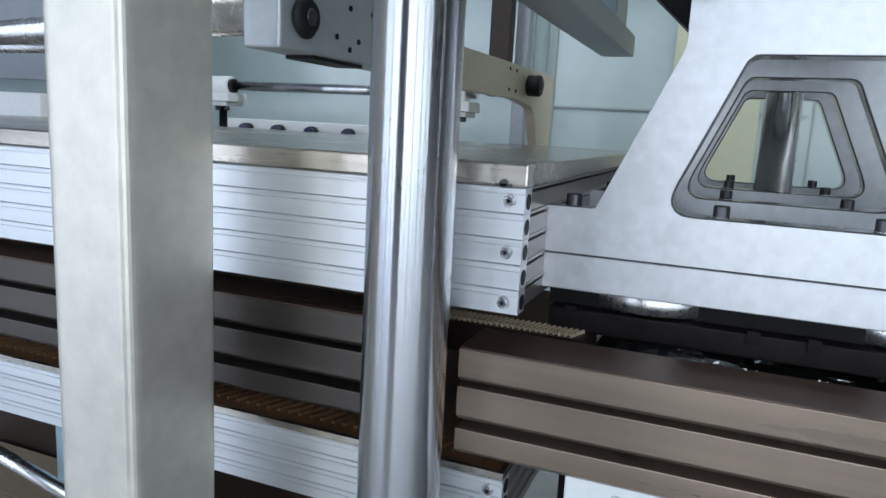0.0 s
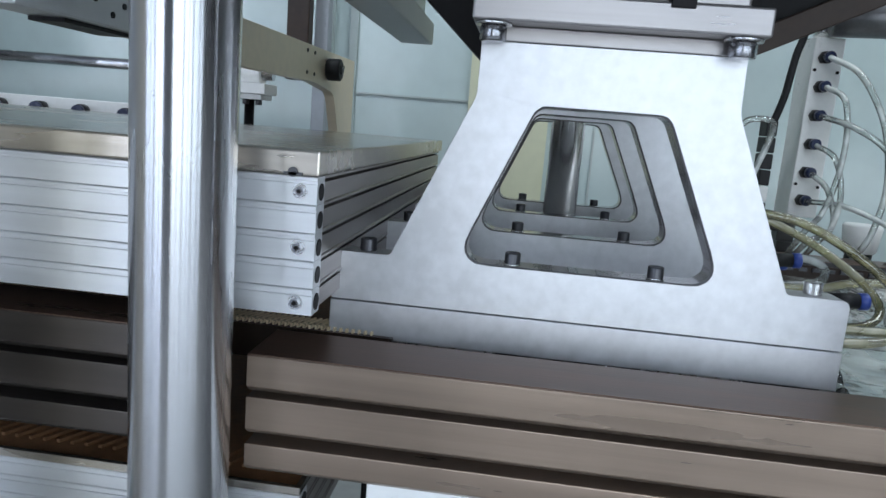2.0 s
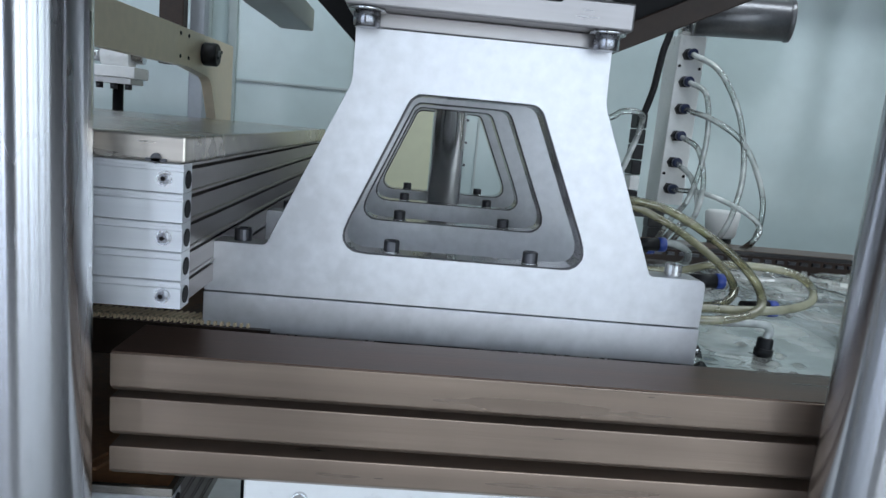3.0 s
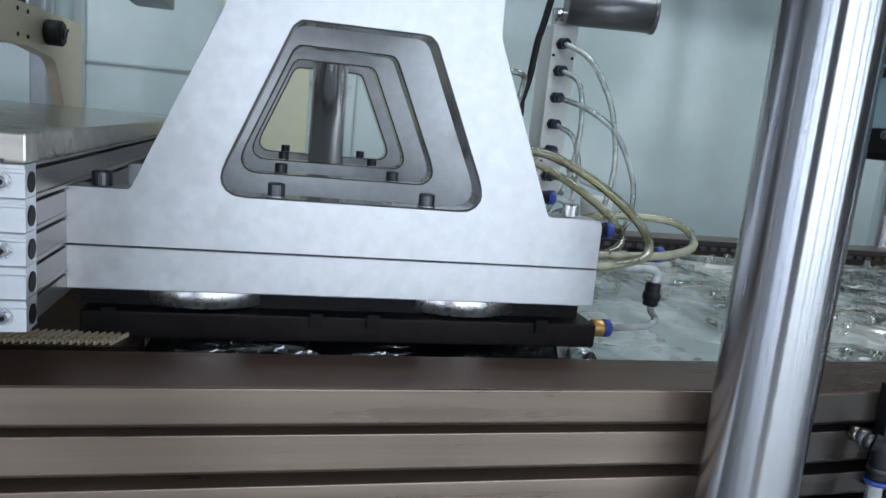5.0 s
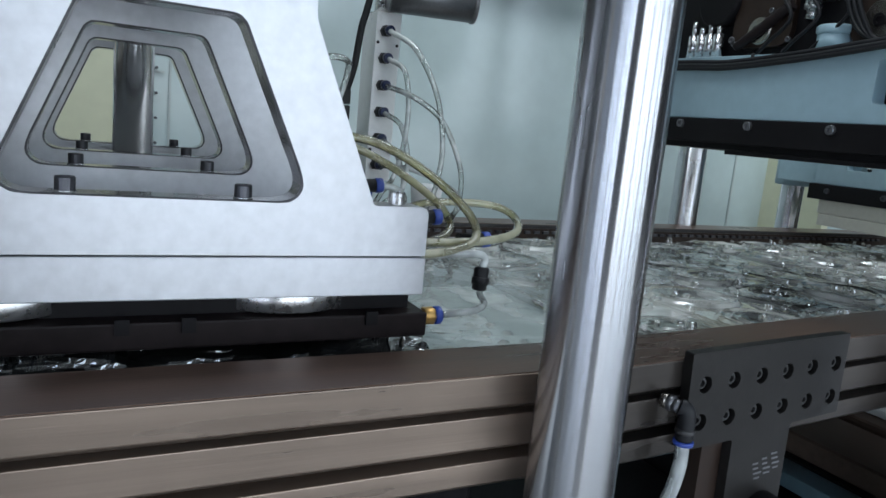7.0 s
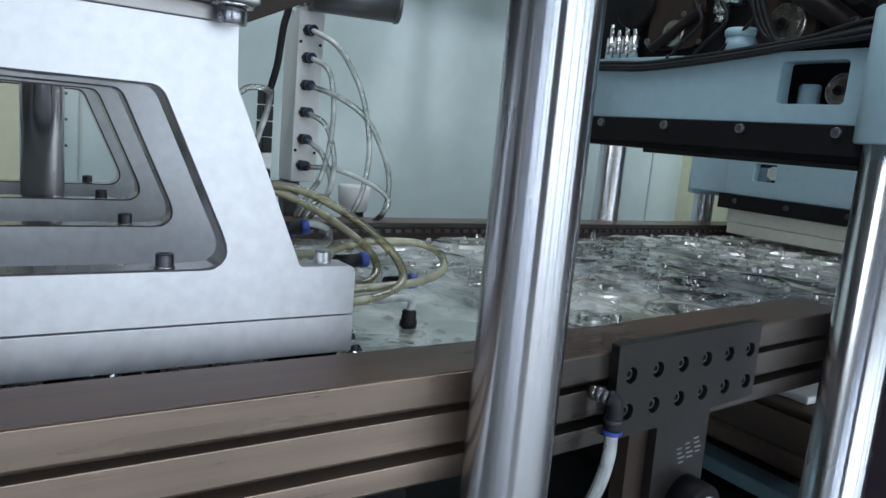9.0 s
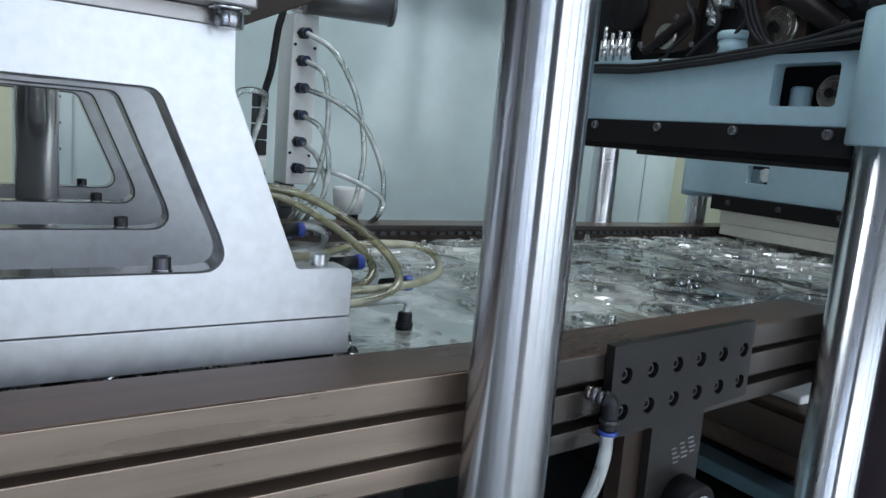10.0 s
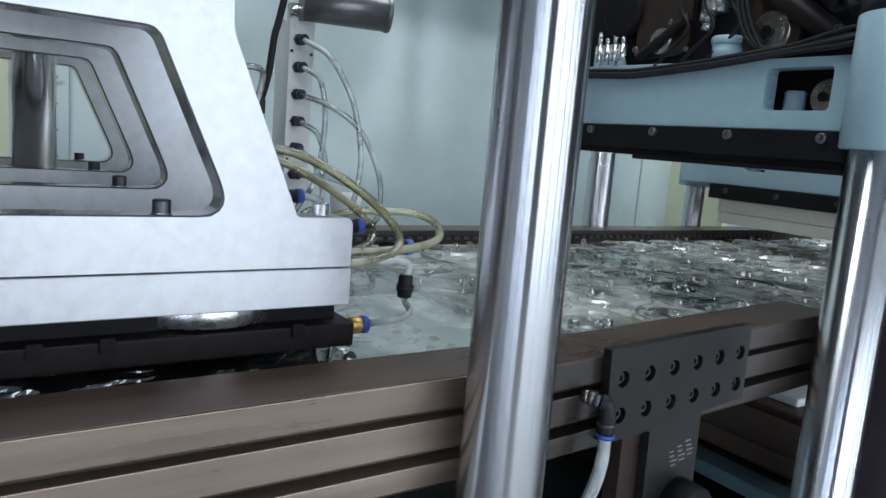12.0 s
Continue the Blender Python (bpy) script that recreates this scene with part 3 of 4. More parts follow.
def build_film_cups(sheet):
    """Clusters of raised cups on the formed lids, and torn folds where the sheet enters the mould."""
    rnd = random.Random(11)
    verts, faces = [], []
    for i in range(10):
        for j in range(5):
            cx, cy = 0.62 + (i + 0.5) * CELL_X, 0.585 + (j + 0.5) * CELL_Y
            spots = [(u, v) for u in (-0.024, 0.0, 0.024) for v in (-0.013, 0.013)] + [(-0.094, -0.01), (-0.094, 0.016), (-0.076, 0.066), (0.076, 0.066), (-0.076, -0.066), (0.0, 0.078)]
            for u, v in spots:
                if rnd.random() < 0.5 or cy + v > 1.372 or cx + u > 2.55:
                    continue
                r = rnd.uniform(0.0055, 0.0095)
                bm = dome(cx + u + rnd.uniform(-0.003, 0.003), cy + v + rnd.uniform(-0.003, 0.003), 0.9165, r, rnd.uniform(0.005, 0.0125), rnd.choice((4, 8, 8)))
                bm.verts.index_update()
                o = len(verts)
                verts += [tuple(w.co) for w in bm.verts]
                faces += [tuple(o + w.index for w in f.verts) for f in bm.faces]
                bm.free()
    me = bpy.data.meshes.new("formed_relief")
    me.from_pydata(verts, [], faces)
    for p in me.polygons:
        p.use_smooth = True
    cups = new("formed_relief", me)
    me.materials.append(FILM_GLOSS)
    cups.parent, cups.visible_shadow = sheet, False
    tagged(cups, "small clear raised blister cups", kind="stuff")
    for k in range(36):
        x, y, z = rnd.uniform(-0.15, 0.28), rnd.uniform(0.60, 0.70), 0.919
        n, w, lean = rnd.randint(6, 16), rnd.uniform(0.0015, 0.005), rnd.uniform(-0.3, 0.9)
        bm, rows = bmesh.new(), []
        for q in range(n):
            z += rnd.uniform(-0.0012, 0.0012)
            t = lean + rnd.uniform(-0.5, 0.5)
            rows.append((bm.verts.new((x, y, z)), bm.verts.new((x + 0.001, y + w * math.sin(t), z + w * math.cos(t)))))
            x, y = x + rnd.uniform(0.003, 0.006), y + rnd.uniform(-0.002, 0.002)
        for a, b in zip(rows, rows[1:]):
            bm.faces.new((a[0], b[0], b[1], a[1]))
        part("fold", bm, FILM_GLOSS, sheet).visible_shadow = False


def build_film():
    """Clear sheet with raised blister shapes in rows."""
    x0, x1, y0, y1, st = -0.12, 2.6, 0.558, 1.388, 0.003
    nx, ny = int((x1 - x0) / st), int((y1 - y0) / st)
    xs, ys = np.linspace(x0, x1, nx), np.linspace(y0, y1, ny)
    verts = []
    for y in ys:
        for x in xs:
            h = 0.0
            if x > 0.60 and y > y0 + 0.02:
                i, j = math.floor((x - 0.62) / CELL_X), math.floor((y - 0.585) / CELL_Y)
                u, v = x - 0.62 - (i + 0.5) * CELL_X, y - 0.585 - (j + 0.5) * CELL_Y
                q = math.hypot(u / 1.22, v)
                k = 0.8 + 0.7 * noise.noise((i * 1.7 + 0.3, j * 2.3 + 0.6, 7.7))
                h = k * (0.009 * ease((0.006 - abs(q - 0.066)) / 0.006) + 0.004 * ease((0.066 - q) / 0.008) + 0.003 * ease((0.004 - abs(q - 0.050)) / 0.004)
                         + 0.0028 * ease((0.004 - abs(q - 0.040)) / 0.004) - 0.006 * ease((0.034 - q) / 0.01))
                h += 0.004 * ease((0.006 - abs(abs(u) - 0.092)) / 0.006) * (0.5 + noise.noise((x * 5, y * 14, 3.1)))
            elif 0.42 < x < 0.60 and y > 0.62:
                u, v = ((x / 0.03) % 1 - 0.5) * 0.03, ((y / 0.042) % 1 - 0.5) * 0.042
                if noise.noise((math.floor(x / 0.12) + 0.5, math.floor(y / 0.13) + 0.5, 2.2)) > 0.05:
                    h = 0.004 * ease((0.009 - math.hypot(u, v)) / 0.006)
            h += 0.006 * noise.noise((x * 5, y * 6, 1.7)) + 0.0010 * abs(noise.noise((x * 26, y * 34, 4.1)))
            if x < 0.42:
                h += 0.006 * abs(noise.noise((x * 22, y * 30, 9.3))) * ease((0.42 - x) / 0.08)
                if x < 0.34 and 0.64 < y < 0.80 and noise.noise((x * 7 + 3.1, y * 16, 5.5)) > 0.08:
                    h += 0.017 * max(0.0, 1 - 7 * abs(noise.noise((x * 11, y * 30 + 5 * noise.noise((x * 9, 0.4, 0.2)), 3.3))))
            verts.append((x, y, 0.9125 + h))
    faces = [(j * nx + i, j * nx + i + 1, (j + 1) * nx + i + 1, (j + 1) * nx + i) for j in range(ny - 1) for i in range(nx - 1)]
    me = bpy.data.meshes.new("plastic_film")
    me.from_pydata(verts, [], faces)
    for p in me.polygons:
        p.use_smooth = True
    ob = new("plastic_film", me)
    me.materials.append(FILM)
    me.materials.append(FILM_BARE)
    for p in me.polygons:
        p.material_index = 1 if p.center.x < 0.37 else 0
    ob.visible_shadow = False
    tagged(ob, "clear glossy plastic film with formed blisters between the rails", "plastic film")
    build_film_cups(ob)
    bed = thing("lower_bed", (0.5, 0.6, 0.0), "dark lower mould table under the film", "machine bed")
    part("table", box(-0.16, 0.38, 0.60, 1.38, 0.70, 0.88), BLACK, bed, bevel=0.003)
    part("pale_cover", box(0.385, 1.02, 0.62, 1.14, 0.84, 0.86), PANEL_TRIM, bed, "pale cover under the film", bevel=0.003)
    part("rear_cover", box(0.385, 1.02, 1.145, 1.38, 0.83, 0.85), BLACK, bed, bevel=0.003)
    part("dark_cover", box(1.03, 2.55, 0.62, 1.38, 0.78, 0.80), DARK_STEEL, bed, bevel=0.003)
    for k in range(9):
        x = 0.70 + k * 0.205
        part("cross_bar", box(x, x + 0.085, 0.60, 1.37, 0.861, 0.882), (DARK_STEEL, BEIGE_PLATE, GREY_PAINT)[k % 3], bed, bevel=0.002)
    part("side_panel", box(0.765, 0.86, 0.62, 0.65, 0.46, 0.79), BLUE_PAINT, bed, "pale blue side panel", bevel=0.003)
    part("base", box(0.55, 1.06, 0.75, 1.30, 0.0, 0.50), BLACK, bed, "black painted base", bevel=0.005)


# ---- manifold and valves on the far side ----
def build_manifold():
    m = thing("air_manifold", (0.607, 1.57, 1.0), "white square air manifold bar with black and blue fittings", "manifold")
    part("bar", box(0.583, 0.646, 1.572, 1.66, 1.018, 1.411), WHITE, m, bevel=0.002)
    part("back_rail", box(0.600, 0.640, 1.661, 1.70, 0.95, 1.42), DARK_STEEL, m, bevel=0.002)
    for k in range(6):
        z = 1.3675 - k * 0.062
        f = part("fitting", rod((0.606, 1.573, z), (0.607, 1.552, z), 0.0135, seg=6, rim=0.001), BLACK_RUBBER, m, "black hexagon push fitting")
        part("release_ring", rod((0.607, 1.552, z), (0.609, 1.540, z), 0.0115, seg=20, rim=0.001), NAVY, f)
    for x, z in ((0.590, 1.341), (0.638, 1.338), (0.590, 1.092), (0.638, 1.088)):
        part("screw", rod((x, 1.569, z), (x, 1.573, z), 0.0035, seg=10), BLACK, m)
    part("stand", box(0.602, 0.638, 1.661, 1.698, 0.0, 0.9495), DARK_STEEL, m)
    part("valve_mount", box(0.5275, 0.5825, 1.60, 1.625, 0.98, 1.015), DARK_STEEL, m, bevel=0.002)
    part("neck", rod((0.607, 1.60, 1.412), (0.607, 1.60, 1.45), 0.02, seg=20), ZINC, m)
    f = part("silencer", rod((0.60, 1.55, 1.452), (0.80, 1.51, 1.453), 0.044, seg=36, rim=0.004), SILENCER, m, "grey metal cylindrical silencer")
    part("rim", rod((0.794, 1.512, 1.453), (0.805, 1.509, 1.453), 0.0465, seg=36, rim=0.002), SILENCER, f)
    for pts, r in (([(0.610, 1.54, 1.373), (0.650, 1.48, 1.335), (0.690, 1.45, 1.255), (0.716, 1.45, 1.18), (0.728, 1.45, 1.10), (0.722, 1.45, 1.03), (0.70, 1.44, 0.97)], 0.0047),
                   ([(0.612, 1.54, 1.243), (0.655, 1.47, 1.220), (0.718, 1.45, 1.174), (0.768, 1.45, 1.09), (0.786, 1.45, 1.02), (0.770, 1.44, 0.95)], 0.0047),
                   ([(0.612, 1.54, 1.308), (0.638, 1.50, 1.28), (0.650, 1.49, 1.20), (0.642, 1.48, 1.11), (0.615, 1.46, 1.03), (0.57, 1.42, 0.99)], 0.0045),
                   ([(0.612, 1.54, 1.178), (0.640, 1.50, 1.15), (0.655, 1.48, 1.07), (0.63, 1.45, 0.99), (0.58, 1.42, 0.97)], 0.0045),
                   ([(0.612, 1.54, 1.113), (0.635, 1.50, 1.08), (0.645, 1.47, 1.01), (0.60, 1.43, 0.965)], 0.0045),
                   ([(0.610, 1.54, 1.049), (0.660, 1.47, 1.050), (0.725, 1.42, 1.022), (0.764, 1.41, 0.99), (0.748, 1.40, 0.955)], 0.0045)):
        part("hose", tube([(x - 0.004, y, 1.3675 + (z - 1.375) * 0.954) for x, y, z in pts] + [(pts[-1][0] - 0.02, 1.505, 0.90)], r * 1.35), HOSE, m, "thin clear air hose")
    d = thing("regulator", (0.732, 1.53, 0.90), "white plastic cup regulator on a black stem", "regulator")
    part("cup", rod((0.732, 1.535, 0.955), (0.732, 1.535, 1.018), 0.034, 0.040, seg=36, rim=0.005), WHITE, d)
    part("stem", rod((0.732, 1.535, 0.90), (0.732, 1.535, 0.956), 0.027, seg=24), BLACK_RUBBER, d)
    v = thing("valve_stack", (0.51, 1.56, 0.95), "black valve stack with a black cable", "valve")
    for k in range(7):
        part("valve_body", box(0.503, 0.527, 1.55, 1.60, 0.975 + k * 0.036, 1.009 + k * 0.036), BLACK_RUBBER if k != 2 else WHITE, v, bevel=0.003)
    part("cable", tube([(0.515, 1.56, 1.21), (0.529, 1.55, 1.276), (0.535, 1.55, 1.323), (0.541, 1.55, 1.370), (0.549, 1.55, 1.401), (0.569, 1.55, 1.5)], 0.008), BLACK_RUBBER, v)


# ---- gantry over the heater ----
def build_gantry():
    g = thing("heater_gantry", (-0.5, 1.5, 0.95), "cream painted cross beam over the heater", "gantry")
    prof = rounded([(0.802, 1.220, 0), (1.38, 1.224, 0.05), (1.54, 1.210, 0.06), (1.61, 1.09, 0.02), (1.62, 0.95, 0), (1.725, 0.95, 0), (1.725, 1.299, 0.004), (0.802, 1.292, 0)])
    part("beam", prism(prof, 0.022, lambda u, v, d: (-0.47 - d, u, v)), CREAM, g, bevel=0.0015)
    part("end_block", box(-0.517, -0.4695, 0.503, 0.80, 1.228, 1.36), END_GREY, g, "light grey drilled end block", bevel=0.003)
    # Black strip painting the dark slot below the end block
    part("slot_shade", box(-0.512, -0.474, 0.575, 0.69, 1.2235, 1.2278), BLACK, g)
    # Raised black discs draw the dark of the drilled holes
    for y, z in ((0.648, 1.291), (0.705, 1.292), (0.617, 1.254), (0.670, 1.254), (0.648, 1.242), (0.708, 1.243)):
        part("hole_disc", rod((-0.4695, y, z), (-0.468, y, z), 0.0035, seg=10), BLACK, g)
    k = part("knob", rod((-0.4695, 0.540, 1.264), (-0.455, 0.540, 1.264), 0.023, seg=30, rim=0.006), BLACK_RUBBER, g, "black rubber knob")
    part("knob_hub", rod((-0.456, 0.540, 1.264), (-0.453, 0.540, 1.264), 0.009, seg=24, rim=0.001), BOLT, k)
    k = part("knob", rod((-0.4695, 1.478, 1.258), (-0.438, 1.478, 1.258), 0.024, seg=28, rim=0.003), BLACK_RUBBER, g, "black rubber roller")
    part("bolt", cap_screw((-0.438, 1.478, 1.258), (1, 0, 0), 0.010, 0.004), BOLT, k)
    # Black discs again for hole darkness, on the beam face
    for y, z in ((1.33, 1.283), (1.38, 1.283), (1.33, 1.240), (1.38, 1.240), (1.62, 1.275)):
        part("hole_disc", rod((-0.471, y, z), (-0.4685, y, z), 0.0040, seg=10), BLACK, g)
    r = thing("linear_guide", (-1.2, 1.5, 0.95), "chrome guide rod in white bearing blocks", "guide rod")
    part("rod", rod((-1.36, 1.5, 1.2365), (-0.60, 1.5, 1.2365), 0.0125, seg=24), CHROME, r)
    for x in (-1.355, -0.655):
        b = part("bearing_block", merge(rod((x - 0.03, 1.5, 1.2365), (x + 0.03, 1.5, 1.2365), 0.026, seg=28), box(x - 0.045, x + 0.050, 1.46, 1.54, 1.192, 1.216)), WHITE, r, "white bearing block", bevel=0.002)
        part("foot_plate", box(x - 0.035, x + 0.040, 1.465, 1.535, 1.180, 1.1915), WHITE, b, bevel=0.001)
        for dx in (-0.03, 0.0, 0.03):
            part("nut", rod((x + dx, 1.478, 1.180), (x + dx, 1.478, 1.168), 0.008, seg=6), BOLT, b)
        part("stud", rod((x, 1.5, 0.95), (x, 1.5, 1.18), 0.011, seg=16), BLACK, b)
    part("end_cap", rod((-1.33, 1.5, 1.2365), (-1.315, 1.5, 1.2365), 0.019, seg=24), BLACK_RUBBER, r)
    v = thing("valve_rail", (-1.0, 1.4, 1.08), "white valve rail with blue push fittings", "manifold")
    part("rail_plate", box(-1.26, -0.72, 1.40, 1.42, 1.075, 1.149), WHITE, v, bevel=0.002)
    for k, x in enumerate((-1.185, -1.088, -0.990, -0.885, -0.785)):
        f = part("fitting", rod((x - 0.004, 1.40, 1.124), (x, 1.375, 1.124), 0.0145, seg=18, rim=0.002), BLACK_RUBBER, v)
        part("release_ring", rod((x, 1.375, 1.124), (x + 0.004, 1.362, 1.124), 0.0125, seg=18, rim=0.001), NAVY, f)
    solid("steel_tube", rod((-4.95, 2.05, 1.36), (-0.5175, 0.545, 1.268), 0.0215, seg=32), ZINC, "dull silver steel tube over the heater", "tube", "tubes over the heater")
    solid("steel_tube", rod((-4.95, 1.50, 1.32), (-1.05, 1.00, 1.28), 0.012, seg=32), ZINC, "dull silver steel tube over the heater", "tube", "tubes over the heater")
    bb = thing("back_board", (-3.3, 1.64, 1.24), "grey board behind the heater", "board")
    part("board", box(-4.9, -1.75, 1.62, 1.66, 1.24, 1.75), GREY_PAINT, bb, bevel=0.003)
    for x in (-4.6, -3.3, -2.0):
        part("arm", box(x, x + 0.04, 1.6605, 2.0995, 1.60, 1.64), GREY_PAINT, bb)
    t = thing("hanging_bar", (-0.24, 1.1, 1.3), "grey square bar hung from above", "bar")
    part("bar", box(-0.275, -0.213, 0.55, 1.29, 1.305, 1.345), GREY_PAINT, t, bevel=0.003)
    part("hanger_block", box(-0.268, -0.222, 1.10, 1.22, 1.3455, 1.40), BLUE_PAINT, t, bevel=0.002)
    part("hanger_rod", rod((-0.243, 1.16, 1.40), (-0.243, 1.16, 1.78), 0.012), ZINC, t)
    w = thing("control_box", (-1.9, 1.2, 1.1), "white sheet metal box behind the heater", "box")
    part("case", box(-2.6, -1.75, 1.24, 1.36, 1.085, 1.187), WHITE, w, bevel=0.004)
    part("foot", box(-2.4, -1.8, 1.26, 1.34, 0.95, 1.085), DARK_STEEL, w)
    u = thing("upright", (-0.86, 1.85, 1.0), "dark and bright upright frame post", "post")
    part("dark_post", box(-0.700, -0.637, 1.86, 1.90, 1.25, 1.78), BROWN, u, bevel=0.003)
    part("bright_post", box(-0.645, -0.605, 1.94, 1.98, 0.9, 1.78), GREY_PAINT, u, bevel=0.003)


# ---- post in front, and things low on the heater side ----
def build_front_post():
    prof = rounded([(-0.566, 0.30, 0.012), (-0.4745, 0.30, 0.012), (-0.4745, 0.411, 0.012), (-0.566, 0.411, 0.012)], 6)
    solid("square_post", prism(prof, 1.9, lambda u, v, d: (u, v, d)), POST_PAINT, "satin stainless square steel tube post", "post")
    lr = thing("low_rail", (-0.80, 0.62, 0.0), "bright steel tube on legs below the heater", "tube")
    part("tube", rod((-1.55, 0.62, 0.666), (-0.78, 0.62, 0.508), 0.012, seg=20), ZINC, lr)
    for x, z in ((-1.50, 0.655), (-0.80, 0.511)):
        part("leg", rod((x, 0.62, 0.0), (x, 0.62, z), 0.010, seg=16), ZINC, lr)
    d = thing("drum", (-0.985, 0.78, 0.0), "pale blue rounded drum under the heater", "drum")
    part("shell", rod((-0.985, 0.78, 0.0), (-0.985, 0.78, 0.675), 0.115, seg=48, rim=0.045), BLUE_PAINT, d)
    bx = thing("carton", (-1.45, 0.85, 0.0), "tan cardboard carton on the floor under the heater", "box")
    part("body", box(-1.75, -1.15, 0.70, 1.03, 0.0, 0.29), CARDBOARD, bx, bevel=0.003)
    part("flap", box(-1.75, -1.15, 0.70, 0.862, 0.2905, 0.294), CARDBOARD, bx)
    part("flap", box(-1.75, -1.15, 0.866, 1.03, 0.2905, 0.294), CARDBOARD, bx)
    # Sheet added to give the dark background under the heater
    solid("dark_backing", box(-3.2, -0.4, 1.05, 1.08, 0.0, 0.655), BROWN, "dark brown sheet added as backdrop under the heater", "board", bevel=0.003)


# ---- bracket, elbow and the machine to the other side ----
def build_bracket():
    b = thing("bracket_plate", (0.555, 0.4675, 0.6), "dark steel bracket plate bolted on the rail", "bracket")
    outline = rounded([(0.553, 0.957, 0.002), (0.822, 0.957, 0.002), (0.822, 0.857, 0.001), (0.733, 0.855, 0.004), (0.735, 0.60, 0), (0.637, 0.60, 0), (0.634, 0.850, 0.004), (0.556, 0.850, 0.001)], 3)
    holes = [(0.577 + k * 0.0452, z) for z in (0.921, 0.879) for k in range(6)]
    ring = [[(x + 0.0095 * math.cos(a), z + 0.0095 * math.sin(a)) for a in (q * math.tau / 20 for q in range(20))][::-1] for x, z in holes]
    plate = part("plate", prism(outline, 0.012, lambda u, v, d: (u, 0.4675 + d, v), ring), BRACKET_STEEL, b, bevel=0.0008)
    for x, z in holes:
        # Black floor paints the depth of the counterbore darker
        hole = part("hole_floor", rod((x, 0.4793, z), (x, 0.4780, z), 0.0094, seg=20), BLACK, plate, "black floor disc darkening the counterbore")
        part("screw", cap_screw((x, 0.4780, z), (0, -1, 0), 0.0066, 0.0062), DARK_STEEL, hole)
    rnd = random.Random(4)
    for k in range(4):
        for q in range(3):
            x = 0.676 + q * 0.0155 + 0.002 * k
            part("marking", box(x, x + rnd.uniform(0.008, 0.014), 0.4670, 0.4676, 0.812 + q * 0.004 - k * 0.0062, 0.8142 + q * 0.004 - k * 0.0062), MARKING, plate, "worn pale marking bar")
    part("rib", box(0.602, 0.6365, 0.480, 0.50, 0.60, 0.842), BROWN, b, "dark brown rib")
    part("foot_gusset", box(0.637, 0.735, 0.480, 0.60, 0.0, 0.60), DARK_STEEL, b)
    b.rotation_euler = (0, radians(-1.2), radians(2.6))
    e = thing("air_elbow", (0.53, 0.46, 0.9), "black air elbow with brass nipple and clear hose", "fitting")
    part("nipple", rod((0.523, 0.4795, 0.906), (0.525, 0.472, 0.906), 0.0080, seg=6, rim=0.001), STAINLESS, e, "dull brass nipple")
    part("collar", rod((0.525, 0.472, 0.906), (0.527, 0.466, 0.905), 0.0086, seg=6, rim=0.001), SILENCER, e)
    part("neck", rod((0.527, 0.466, 0.905), (0.530, 0.460, 0.904), 0.0070, seg=20), SILENCER, e)
    part("elbow", tube([(0.529, 0.460, 0.905), (0.533, 0.456, 0.903), (0.5348, 0.454, 0.895), (0.535, 0.454, 0.870)], 0.0088, 18), BLACK_RUBBER, e)
    part("band", rod((0.535, 0.454, 0.884), (0.535, 0.454, 0.878), 0.0102, seg=24, rim=0.001), DARK_STEEL, e)
    part("release_ring", rod((0.535, 0.454, 0.871), (0.535, 0.454, 0.866), 0.0105, seg=24, rim=0.001), BLUE_RING, e)
    part("hose", tube([(0.535, 0.454, 0.866), (0.535, 0.454, 0.84), (0.528, 0.455, 0.81), (0.51, 0.458, 0.77), (0.48, 0.465, 0.70)], 0.0072, 16), HOSE, e)
    p = thing("cover_plate", (0.1, 0.5, 0.8), "white cover plate under the rail", "cover")
    part("plate", box(-0.135, 0.22, 0.50, 0.60, 0.700, 0.832), WHITE, p, bevel=0.002)
    for x in (-0.085, 0.1):
        part("screw", cap_screw((x, 0.50, 0.815), (0, -1, 0), 0.007, 0.004), ZINC, p)


